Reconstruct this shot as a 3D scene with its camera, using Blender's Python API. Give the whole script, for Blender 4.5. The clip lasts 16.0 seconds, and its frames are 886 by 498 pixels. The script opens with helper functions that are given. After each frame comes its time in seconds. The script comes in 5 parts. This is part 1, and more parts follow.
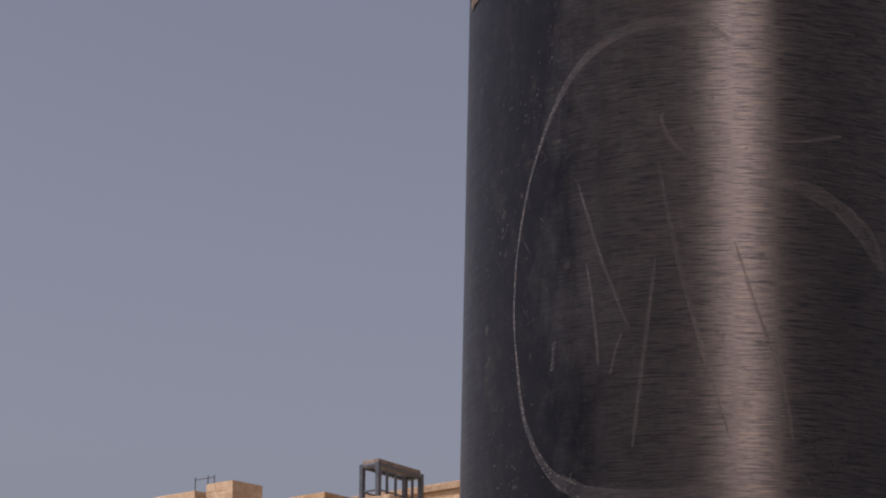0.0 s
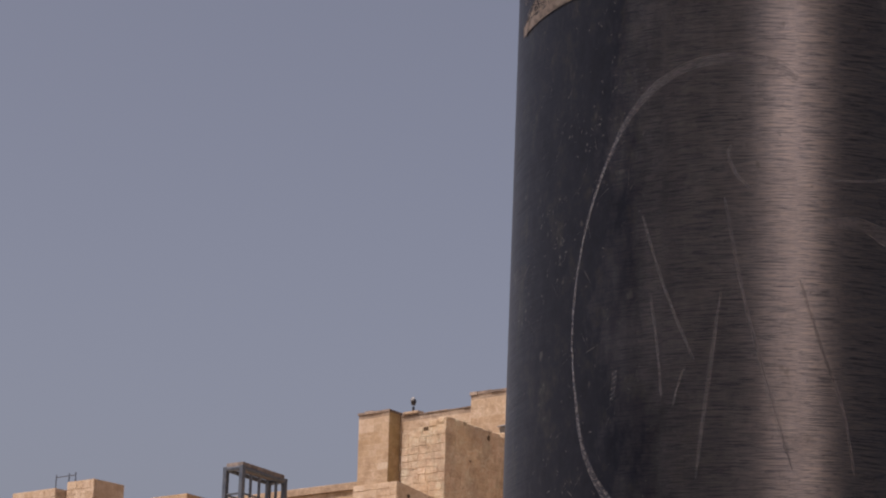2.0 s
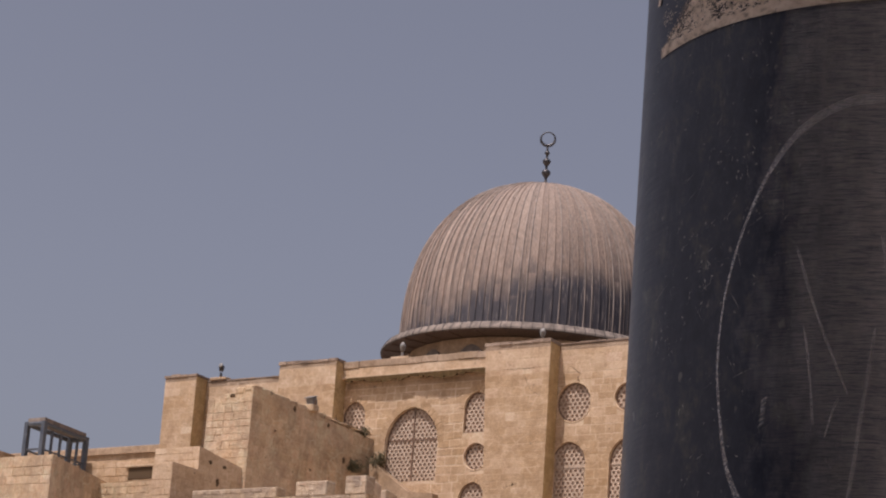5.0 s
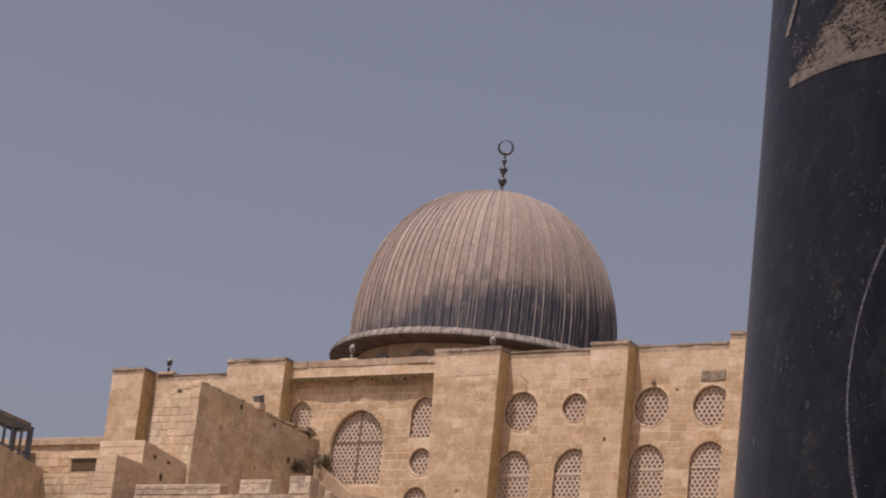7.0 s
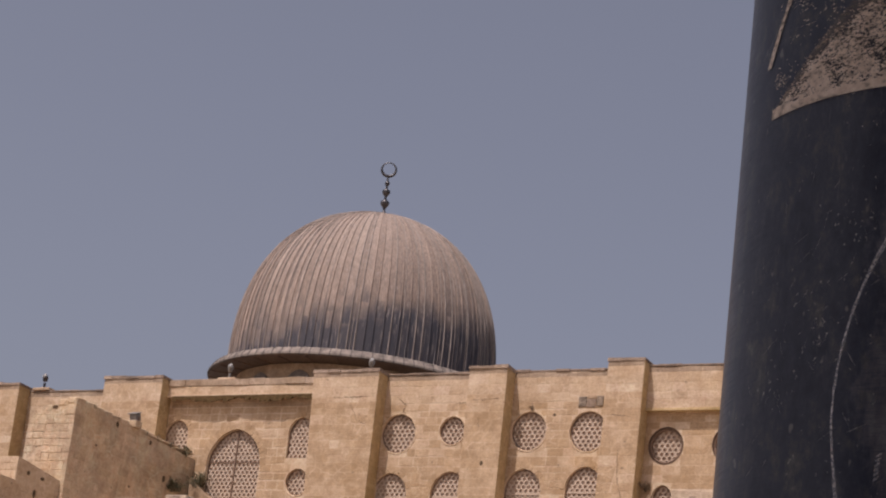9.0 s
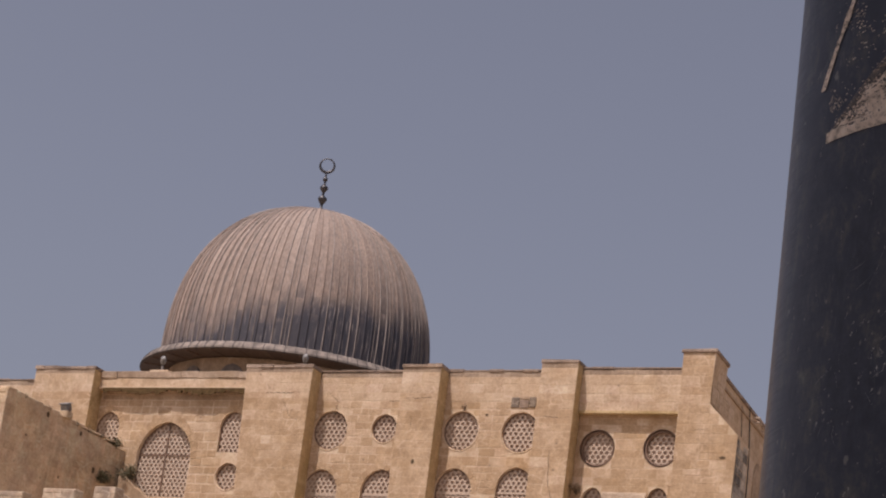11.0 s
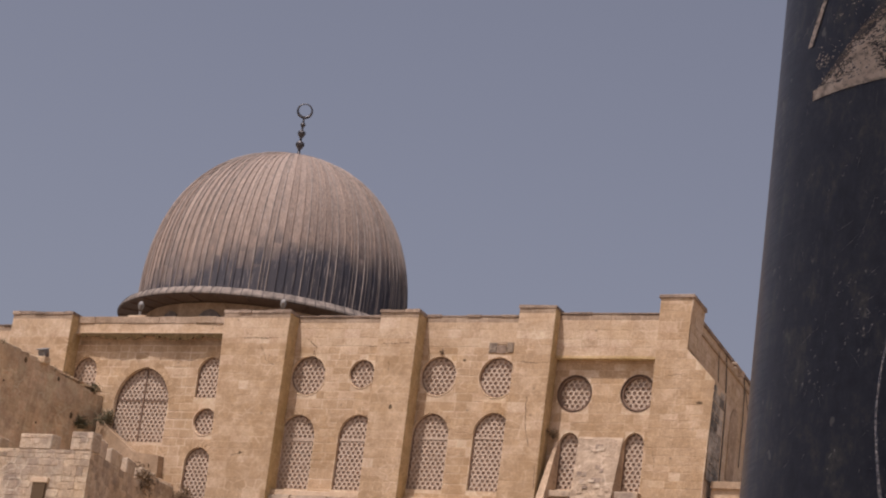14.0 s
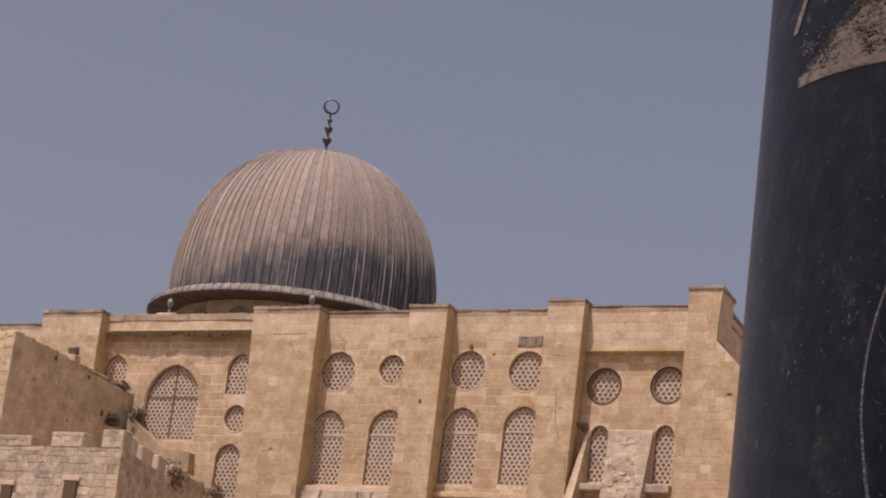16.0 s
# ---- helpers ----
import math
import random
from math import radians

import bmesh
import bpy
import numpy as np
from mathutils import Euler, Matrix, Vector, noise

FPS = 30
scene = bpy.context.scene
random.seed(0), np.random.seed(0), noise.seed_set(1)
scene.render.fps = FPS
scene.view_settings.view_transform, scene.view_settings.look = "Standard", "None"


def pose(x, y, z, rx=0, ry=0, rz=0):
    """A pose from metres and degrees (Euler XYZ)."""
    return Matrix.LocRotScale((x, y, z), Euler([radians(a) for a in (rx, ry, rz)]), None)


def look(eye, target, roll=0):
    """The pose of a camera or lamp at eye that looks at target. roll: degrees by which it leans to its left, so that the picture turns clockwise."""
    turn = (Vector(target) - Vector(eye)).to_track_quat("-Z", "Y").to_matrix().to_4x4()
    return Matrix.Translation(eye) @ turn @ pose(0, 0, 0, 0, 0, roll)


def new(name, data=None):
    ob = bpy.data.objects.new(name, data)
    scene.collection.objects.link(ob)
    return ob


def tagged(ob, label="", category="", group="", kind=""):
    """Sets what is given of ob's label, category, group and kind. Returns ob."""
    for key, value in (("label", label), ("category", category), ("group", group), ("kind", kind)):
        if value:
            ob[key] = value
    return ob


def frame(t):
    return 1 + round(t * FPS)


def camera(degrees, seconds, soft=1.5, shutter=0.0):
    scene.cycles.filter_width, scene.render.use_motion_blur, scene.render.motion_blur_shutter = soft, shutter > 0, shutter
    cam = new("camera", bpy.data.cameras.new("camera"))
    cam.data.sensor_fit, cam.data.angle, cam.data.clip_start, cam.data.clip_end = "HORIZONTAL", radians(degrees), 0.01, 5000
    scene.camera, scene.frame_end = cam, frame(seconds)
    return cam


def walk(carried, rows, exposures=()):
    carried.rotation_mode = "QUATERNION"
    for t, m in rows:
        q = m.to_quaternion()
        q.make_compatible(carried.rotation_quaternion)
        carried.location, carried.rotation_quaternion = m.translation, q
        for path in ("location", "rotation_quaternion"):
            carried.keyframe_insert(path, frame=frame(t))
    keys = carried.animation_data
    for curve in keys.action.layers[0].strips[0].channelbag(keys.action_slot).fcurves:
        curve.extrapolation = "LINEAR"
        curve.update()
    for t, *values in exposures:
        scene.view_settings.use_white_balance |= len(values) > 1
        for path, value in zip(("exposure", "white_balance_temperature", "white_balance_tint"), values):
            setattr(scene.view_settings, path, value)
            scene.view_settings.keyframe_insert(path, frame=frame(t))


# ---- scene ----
from mathutils.geometry import tessellate_polygon

# ---------------------------------------------------------------- camera
cam = camera(22.18, 16.0, soft=2.1)
# seconds, eye, heading (degrees from +y towards +x), elevation, roll
PATH = [
    (0.0, (52.2853, -89.8308, 1.5790), -44.3160, 15.4605, 0.3222),
    (0.5, (52.2716, -89.8484, 1.5796), -43.6036, 15.5626, 0.5269),
    (1.0, (52.2565, -89.8675, 1.5812), -43.1220, 15.5890, 0.9776),
    (1.5, (52.2374, -89.8879, 1.5820), -42.0087, 15.6755, 1.3306),
    (2.0, (52.2173, -89.9024, 1.5845), -40.9150, 15.6956, 1.5536),
    (2.5, (52.1982, -89.9198, 1.5857), -40.0089, 15.6818, 1.9062),
    (3.0, (52.1772, -89.9359, 1.5883), -39.1244, 15.6089, 2.1900),
    (5.5, (52.0611, -90.0392, 1.5928), -35.4817, 15.2382, 4.5999),
    (6.0, (52.0392, -90.0545, 1.5919), -35.4468, 15.2707, 5.3864),
    (6.5, (52.0237, -90.0770, 1.5884), -35.1822, 15.3692, 5.8698),
    (7.0, (52.0086, -90.0860, 1.5882), -34.7563, 15.4866, 6.1623),
    (7.5, (51.9966, -90.1041, 1.5845), -34.0640, 15.6475, 6.3671),
    (8.0, (51.9861, -90.1131, 1.5830), -33.2429, 15.8131, 6.4037),
    (8.5, (51.9791, -90.1228, 1.5784), -32.3825, 16.0555, 6.3497),
    (9.0, (51.9677, -90.1396, 1.5733), -31.6785, 16.3810, 6.5815),
    (11.5, (51.8907, -90.1512, 1.5869), -29.7135, 16.5080, 7.5972),
    (12.0, (51.8923, -90.1623, 1.5858), -29.4368, 16.2104, 7.4661),
    (12.5, (51.8852, -90.1424, 1.5947), -29.2741, 15.8626, 7.4112),
    (13.0, (51.8877, -90.1544, 1.5913), -29.1868, 15.6132, 7.3837),
    (13.5, (51.8834, -90.1386, 1.5979), -29.1919, 15.3820, 7.3900),
    (14.0, (51.8869, -90.1377, 1.5966), -29.2074, 15.2339, 7.3595),
    (14.5, (51.8920, -90.1283, 1.5999), -29.2928, 15.1103, 7.0785),
    (15.0, (51.8958, -90.1263, 1.6000), -29.4905, 15.0230, 7.1126),
    (15.5, (51.9012, -90.1223, 1.6008), -29.7261, 14.9856, 7.0668),
    (16.0, (51.9063, -90.1207, 1.6000), -29.9349, 15.0001, 6.9001),
]


def gaze(eye, heading, rise):
    a, e = radians(heading), radians(rise)
    return Vector(eye) + 10 * Vector((math.sin(a) * math.cos(e), math.cos(a) * math.cos(e), math.sin(e)))


walk(cam, [(t, look(eye, gaze(eye, heading, rise), lean)) for t, eye, heading, rise, lean in PATH],
     [(0.0, 0.08, 6450, 22), (16.0, 0.08, 6450, 22)])

# ---------------------------------------------------------------- light
SUN_TURN, SUN_RISE = 196.0, 65.0        # degrees from +y towards +x, degrees above the horizon
world = bpy.data.worlds.new("world")
scene.world = world
world.use_nodes = True
wn, wl = world.node_tree.nodes, world.node_tree.links
wn.clear()
sky = wn.new("ShaderNodeTexSky")
sky.sky_type = "NISHITA"
sky.sun_disc = False
sky.sun_elevation, sky.sun_rotation = radians(SUN_RISE), radians(SUN_TURN)
sky.altitude, sky.air_density, sky.dust_density, sky.ozone_density = 750, 1.0, 7.5, 1.0
tone = wn.new("ShaderNodeHueSaturation")
tone.inputs["Saturation"].default_value = 0.55
back = wn.new("ShaderNodeBackground")
back.inputs["Strength"].default_value = 0.083
wout = wn.new("ShaderNodeOutputWorld")
wl.new(sky.outputs["Color"], tone.inputs["Color"])
wl.new(tone.outputs["Color"], back.inputs["Color"])
wl.new(back.outputs["Background"], wout.inputs["Surface"])

sun_data = bpy.data.lights.new("sun", "SUN")
sun_data.energy, sun_data.angle, sun_data.color = 3.38, radians(0.6), (1.0, 0.925, 0.81)
sun = new("sun", sun_data)
sa, se = radians(SUN_TURN), radians(SUN_RISE)
SUN_WAY = Vector((math.sin(sa) * math.cos(se), math.cos(sa) * math.cos(se), math.sin(se)))
sun.matrix_world = look(SUN_WAY * 60 + Vector((0, -40, 0)), (0, -40, 0))


# ---------------------------------------------------------------- materials
def material(name, base, rough=0.85, metal=0.0):
    m = bpy.data.materials.new(name)
    m.use_nodes = True
    n, l = m.node_tree.nodes, m.node_tree.links
    b = n["Principled BSDF"]
    b.inputs["Base Color"].default_value = (*base, 1)
    b.inputs["Roughness"].default_value = rough
    b.inputs["Metallic"].default_value = metal
    return m, n, l, b


def place(n, l, scale):
    g = n.new("ShaderNodeNewGeometry")
    mp = n.new("ShaderNodeMapping")
    mp.inputs["Scale"].default_value = scale
    l.new(g.outputs["Position"], mp.inputs["Vector"])
    return mp.outputs["Vector"]


def grain(n, l, vec, scale, detail=5.0, rough=0.6):
    t = n.new("ShaderNodeTexNoise")
    t.inputs["Scale"].default_value = scale
    t.inputs["Detail"].default_value = detail
    t.inputs["Roughness"].default_value = rough
    if vec is not None:
        l.new(vec, t.inputs["Vector"])
    return t.outputs["Fac"]


def ramp(n, l, fac, stops):
    r = n.new("ShaderNodeValToRGB")
    e = r.color_ramp.elements
    while len(e) < len(stops):
        e.new(0.5)
    for el, (p, c) in zip(e, stops):
        el.position, el.color = p, (*c, 1)
    l.new(fac, r.inputs["Fac"])
    return r.outputs["Color"]


def mix(n, l, fac, a, b, mode="MIX"):
    m = n.new("ShaderNodeMix")
    m.data_type, m.blend_type = "RGBA", mode
    for key, v in ((0, fac), (6, a), (7, b)):
        if isinstance(v, (int, float)):
            m.inputs[key].default_value = v
        elif isinstance(v, tuple):
            m.inputs[key].default_value = (*v, 1)
        else:
            l.new(v, m.inputs[key])
    return m.outputs[2]


def bump(n, l, b, height, strength, dist):
    u = n.new("ShaderNodeBump")
    u.inputs["Strength"].default_value = strength
    u.inputs["Distance"].default_value = dist
    l.new(height, u.inputs["Height"])
    l.new(u.outputs["Normal"], b.inputs["Normal"])


def piece_random(n, l):
    """A number for each loose block, by object and by island."""
    o = n.new("ShaderNodeObjectInfo")
    g = n.new("ShaderNodeNewGeometry")
    a = n.new("ShaderNodeMath")
    a.operation = "ADD"
    f = n.new("ShaderNodeMath")
    f.operation = "FRACT"
    l.new(o.outputs["Random"], a.inputs[0])
    l.new(g.outputs["Random Per Island"], a.inputs[1])
    l.new(a.outputs[0], f.inputs[0])
    return f.outputs[0]


def stone(name, low, mid, high, stain, stain_amount=0.5, rough=0.92, relief=0.5):
    """Limestone: tone by block, grain, blotches and rain streaks."""
    m, n, l, b = material(name, mid, rough)
    tone_by_block = ramp(n, l, piece_random(n, l), [(0.0, low), (0.45, mid), (0.8, mid), (1.0, high)])
    vec = place(n, l, (1, 1, 1))
    fine = grain(n, l, vec, 9.0, 8.0, 0.7)
    c = mix(n, l, 0.5, tone_by_block, ramp(n, l, fine, [(0.3, (0.28, 0.26, 0.23)), (0.5, (0.5, 0.495, 0.49)), (0.72, (0.72, 0.72, 0.72))]), "OVERLAY")
    broad = grain(n, l, place(n, l, (1, 1, 1)), 1.7, 7.0, 0.7)
    c = mix(n, l, 0.5, c, ramp(n, l, broad, [(0.32, (0.3, 0.28, 0.25)), (0.5, (0.5, 0.495, 0.49)), (0.7, (0.7, 0.7, 0.7))]), "OVERLAY")
    patch = grain(n, l, place(n, l, (0.7, 0.7, 0.5)), 1.0, 9.0, 0.72)
    mask = ramp(n, l, patch, [(0.44, (0, 0, 0)), (0.66, (stain_amount,) * 3)])
    c = mix(n, l, mask, c, stain)
    wash = grain(n, l, place(n, l, (0.45, 0.45, 0.6)), 2.3, 8.0, 0.7)
    wmask = ramp(n, l, wash, [(0.52, (0, 0, 0)), (0.72, (0.55,) * 3)])
    c = mix(n, l, wmask, c, tuple(min(v * 1.22 + 0.03, 0.75) for v in high))
    streak = grain(n, l, place(n, l, (2.2, 2.2, 0.16)), 1.6, 4.0, 0.6)
    smask = ramp(n, l, streak, [(0.58, (0, 0, 0)), (0.78, (stain_amount * 0.6,) * 3)])
    c = mix(n, l, smask, c, stain)
    # drift of hue between ochre and grey-rose over a few metres
    drift = grain(n, l, place(n, l, (0.30, 0.30, 0.42)), 1.0, 6.0, 0.65)
    c = mix(n, l, 0.55, c, ramp(n, l, drift, [(0.32, (0.50, 0.455, 0.37)), (0.5, (0.5, 0.49, 0.475)), (0.68, (0.56, 0.545, 0.55))]), "OVERLAY")
    # pale smeared pointing round uneven stones, only here and there
    warp = n.new("ShaderNodeVectorMath")
    warp.operation = "MULTIPLY_ADD"
    wn_ = n.new("ShaderNodeTexNoise")
    wn_.inputs["Scale"].default_value, wn_.inputs["Detail"].default_value = 2.5, 4.0
    l.new(vec, wn_.inputs["Vector"])
    l.new(wn_.outputs["Color"], warp.inputs[0])
    warp.inputs[1].default_value = (0.35, 0.35, 0.35)
    l.new(place(n, l, (1.5, 1.5, 2.3)), warp.inputs[2])
    cell = n.new("ShaderNodeTexVoronoi")
    cell.feature = "DISTANCE_TO_EDGE"
    cell.inputs["Scale"].default_value = 1.0
    l.new(warp.outputs[0], cell.inputs["Vector"])
    line = ramp(n, l, cell.outputs["Distance"], [(0.02, (0.6,) * 3), (0.06, (0, 0, 0))])
    some = ramp(n, l, grain(n, l, place(n, l, (0.6, 0.6, 0.7)), 1.3, 5.0, 0.65), [(0.48, (0, 0, 0)), (0.64, (1, 1, 1))])
    c = mix(n, l, mix(n, l, 1.0, line, some, "MULTIPLY"), c, tuple(min(v * 1.12 + 0.03, 0.72) for v in high))
    # knocked-out holes and dark cracks
    hole = n.new("ShaderNodeTexVoronoi")
    hole.inputs["Scale"].default_value = 1.0
    l.new(place(n, l, (1.5, 1.5, 1.9)), hole.inputs["Vector"])
    hm = ramp(n, l, hole.outputs["Distance"], [(0.06, (0.8,) * 3), (0.11, (0, 0, 0))])
    hs = ramp(n, l, grain(n, l, place(n, l, (1, 1, 1)), 0.9, 3.0), [(0.5, (0, 0, 0)), (0.56, (1, 1, 1))])
    c = mix(n, l, mix(n, l, 1.0, hm, hs, "MULTIPLY"), c, tuple(v * 0.33 for v in mid))
    pits = grain(n, l, vec, 22.0, 3.0, 0.6)
    pm = ramp(n, l, pits, [(0.28, (0.5,) * 3), (0.4, (0, 0, 0))])
    c = mix(n, l, pm, c, tuple(v * 0.45 for v in mid))
    l.new(c, b.inputs["Base Color"])
    h = n.new("ShaderNodeMath")
    h.operation = "ADD"
    l.new(fine, h.inputs[0])
    l.new(pits, h.inputs[1])
    bump(n, l, b, h.outputs[0], relief, 0.04)
    return m


M_STONE = stone("honey_limestone", (0.425, 0.297, 0.18), (0.49, 0.355, 0.23), (0.59, 0.45, 0.322), (0.35, 0.23, 0.125), 0.6)
M_PALE = stone("pale_limestone", (0.485, 0.36, 0.243), (0.555, 0.425, 0.30), (0.61, 0.48, 0.36), (0.44, 0.30, 0.18), 0.35)
M_MORTAR = stone("lime_mortar", (0.595, 0.462, 0.33), (0.63, 0.497, 0.365), (0.665, 0.53, 0.40), (0.40, 0.28, 0.165), 0.75)
M_COPING = stone("weathered_coping", (0.40, 0.29, 0.195), (0.46, 0.34, 0.235), (0.52, 0.395, 0.28), (0.2, 0.14, 0.09), 0.55)
M_RUBBLE = stone("grey_rubble", (0.33, 0.26, 0.20), (0.54, 0.43, 0.32), (0.66, 0.54, 0.42), (0.25, 0.2, 0.17), 0.72, relief=0.9)
M_OLDWALL = stone("old_wall", (0.54, 0.41, 0.28), (0.635, 0.49, 0.345), (0.73, 0.575, 0.42), (0.35, 0.265, 0.19), 0.9, relief=1.0)
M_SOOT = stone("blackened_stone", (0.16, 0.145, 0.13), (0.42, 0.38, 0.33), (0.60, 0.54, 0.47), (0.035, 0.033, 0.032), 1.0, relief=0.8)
M_CAP = stone("sooty_coping", (0.22, 0.165, 0.125), (0.29, 0.22, 0.17), (0.38, 0.295, 0.23), (0.11, 0.085, 0.07), 0.7, relief=0.8)
M_GRIME = stone("grimy_stone", (0.20, 0.16, 0.125), (0.27, 0.215, 0.165), (0.36, 0.29, 0.225), (0.08, 0.065, 0.05), 0.7, relief=0.8)
M_BAND = stone("rain_darkened_course", (0.32, 0.24, 0.175), (0.38, 0.29, 0.212), (0.45, 0.35, 0.265), (0.24, 0.175, 0.12), 0.6, relief=0.6)
M_STUB = stone("grey_patched_stone", (0.385, 0.295, 0.215), (0.46, 0.358, 0.265), (0.56, 0.445, 0.335), (0.27, 0.205, 0.15), 0.7, relief=1.0)
M_MOSS = stone("mossy_limestone", (0.44, 0.32, 0.17), (0.51, 0.375, 0.205), (0.58, 0.44, 0.26), (0.34, 0.25, 0.10), 0.7)

M_PLASTER, n, l, b = material("white_plaster_lattice", (0.72, 0.62, 0.53), 0.8)
l.new(ramp(n, l, grain(n, l, place(n, l, (1, 1, 1)), 3.0, 6.0), [(0.3, (0.43, 0.33, 0.25)), (0.6, (0.53, 0.42, 0.33))]), b.inputs["Base Color"])
M_VOID, n, l, b = material("dusty_window_glass", (0.10, 0.07, 0.05), 0.5)
l.new(ramp(n, l, grain(n, l, place(n, l, (1, 1, 1)), 2.0), [(0.3, (0.29, 0.2, 0.145)), (0.7, (0.40, 0.285, 0.21))]), b.inputs["Base Color"])
M_BAR, n, l, b = material("brown_window_bar", (0.20, 0.13, 0.09), 0.6)
l.new(ramp(n, l, grain(n, l, place(n, l, (1, 1, 1)), 6.0), [(0.3, (0.15, 0.09, 0.06)), (0.7, (0.24, 0.16, 0.11))]), b.inputs["Base Color"])

# lead sheets of the dome: warm grey, oxidised darker towards their lower laps
M_LEAD, n, l, b = material("lead_sheet", (0.3, 0.27, 0.25), 0.75, 0.0)
b.inputs["Specular IOR Level"].default_value = 0.2
rnd = piece_random(n, l)
c = ramp(n, l, rnd, [(0.0, (0.25, 0.195, 0.165)), (0.5, (0.302, 0.238, 0.202)), (1.0, (0.352, 0.28, 0.238))])
runs = grain(n, l, place(n, l, (1.6, 1.6, 0.22)), 2.0, 6.0, 0.65)
fur = grain(n, l, place(n, l, (7.0, 7.0, 0.9)), 1.6, 7.0, 0.75)
c = mix(n, l, 0.75, c, ramp(n, l, fur, [(0.34, (0.27, 0.265, 0.27)), (0.5, (0.5, 0.495, 0.49)), (0.66, (0.74, 0.72, 0.7))]), "OVERLAY")
c = mix(n, l, ramp(n, l, runs, [(0.5, (0, 0, 0)), (0.72, (0.55,) * 3)]), c, (0.15, 0.13, 0.125))
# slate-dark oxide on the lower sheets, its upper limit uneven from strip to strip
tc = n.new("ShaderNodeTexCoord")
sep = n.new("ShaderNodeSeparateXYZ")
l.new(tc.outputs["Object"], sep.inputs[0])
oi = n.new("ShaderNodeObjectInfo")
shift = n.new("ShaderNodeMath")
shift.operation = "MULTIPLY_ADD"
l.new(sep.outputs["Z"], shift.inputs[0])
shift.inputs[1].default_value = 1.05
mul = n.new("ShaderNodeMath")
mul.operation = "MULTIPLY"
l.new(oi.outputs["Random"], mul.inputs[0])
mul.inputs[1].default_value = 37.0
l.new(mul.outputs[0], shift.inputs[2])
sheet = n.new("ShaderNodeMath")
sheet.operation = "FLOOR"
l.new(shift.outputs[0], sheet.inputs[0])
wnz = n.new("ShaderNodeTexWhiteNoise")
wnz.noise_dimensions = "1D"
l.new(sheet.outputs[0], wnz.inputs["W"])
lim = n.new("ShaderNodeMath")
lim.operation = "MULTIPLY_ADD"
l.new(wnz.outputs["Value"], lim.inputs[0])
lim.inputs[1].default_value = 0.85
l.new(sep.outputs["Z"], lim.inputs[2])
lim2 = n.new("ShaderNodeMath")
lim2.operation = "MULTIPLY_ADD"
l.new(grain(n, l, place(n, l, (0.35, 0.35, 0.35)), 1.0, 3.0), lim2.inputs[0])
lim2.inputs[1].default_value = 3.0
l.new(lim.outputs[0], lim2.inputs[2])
ox_shade = n.new("ShaderNodeMapRange")
ox_shade.inputs["From Min"].default_value, ox_shade.inputs["From Max"].default_value = 4.6, 6.3
ox_shade.inputs["To Min"].default_value, ox_shade.inputs["To Max"].default_value = 0.84, 0.0
# dark limit climbs to the south-east, putting that side's shade into the colour
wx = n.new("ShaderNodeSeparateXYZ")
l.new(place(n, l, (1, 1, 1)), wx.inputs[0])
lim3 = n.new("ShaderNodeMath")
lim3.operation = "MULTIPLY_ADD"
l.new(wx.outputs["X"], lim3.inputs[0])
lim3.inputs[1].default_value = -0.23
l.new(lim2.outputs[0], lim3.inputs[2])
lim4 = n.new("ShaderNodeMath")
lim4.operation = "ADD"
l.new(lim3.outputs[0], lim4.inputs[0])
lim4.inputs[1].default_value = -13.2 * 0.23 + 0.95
l.new(lim4.outputs[0], ox_shade.inputs["Value"])
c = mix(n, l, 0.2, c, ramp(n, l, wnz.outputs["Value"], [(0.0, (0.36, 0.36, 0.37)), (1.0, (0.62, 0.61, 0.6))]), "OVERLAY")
c = mix(n, l, ox_shade.outputs["Result"], c, (0.034, 0.044, 0.066))
white = grain(n, l, place(n, l, (5.0, 5.0, 0.28)), 2.2, 4.0, 0.65)
c = mix(n, l, ramp(n, l, white, [(0.56, (0, 0, 0)), (0.68, (0.6,) * 3)]), c, (0.40, 0.35, 0.325))
l.new(c, b.inputs["Base Color"])
bump(n, l, b, grain(n, l, place(n, l, (1, 1, 1)), 2.5, 6.0), 0.35, 0.05)
M_ROOF, n, l, b = material("roof_felt", (0.09, 0.08, 0.075), 0.9)
l.new(ramp(n, l, grain(n, l, place(n, l, (1, 1, 1)), 1.5, 6.0), [(0.3, (0.07, 0.062, 0.058)), (0.7, (0.12, 0.105, 0.095))]), b.inputs["Base Color"])
M_SEAM, n, l, b = material("lead_seam", (0.33, 0.29, 0.265), 0.85, 0.0)
b.inputs["Specular IOR Level"].default_value = 0.15
l.new(ramp(n, l, grain(n, l, place(n, l, (2, 2, 0.5)), 2.0, 6.0), [(0.35, (0.2, 0.175, 0.16)), (0.65, (0.38, 0.325, 0.295))]), b.inputs["Base Color"])
M_EAVE, n, l, b = material("weathered_eave", (0.38, 0.32, 0.28), 0.85)
l.new(ramp(n, l, grain(n, l, place(n, l, (1.5, 1.5, 1)), 2.0, 6.0), [(0.35, (0.13, 0.108, 0.094)), (0.65, (0.3, 0.25, 0.215))]), b.inputs["Base Color"])
M_BRONZE, n, l, b = material("dark_bronze", (0.10, 0.085, 0.08), 0.4, 0.7)
l.new(ramp(n, l, grain(n, l, place(n, l, (1, 1, 1)), 5.0), [(0.3, (0.045, 0.045, 0.05)), (0.7, (0.11, 0.105, 0.11))]), b.inputs["Base Color"])
M_LAMP, n, l, b = material("grey_painted_metal", (0.42, 0.42, 0.43), 0.75, 0.0)
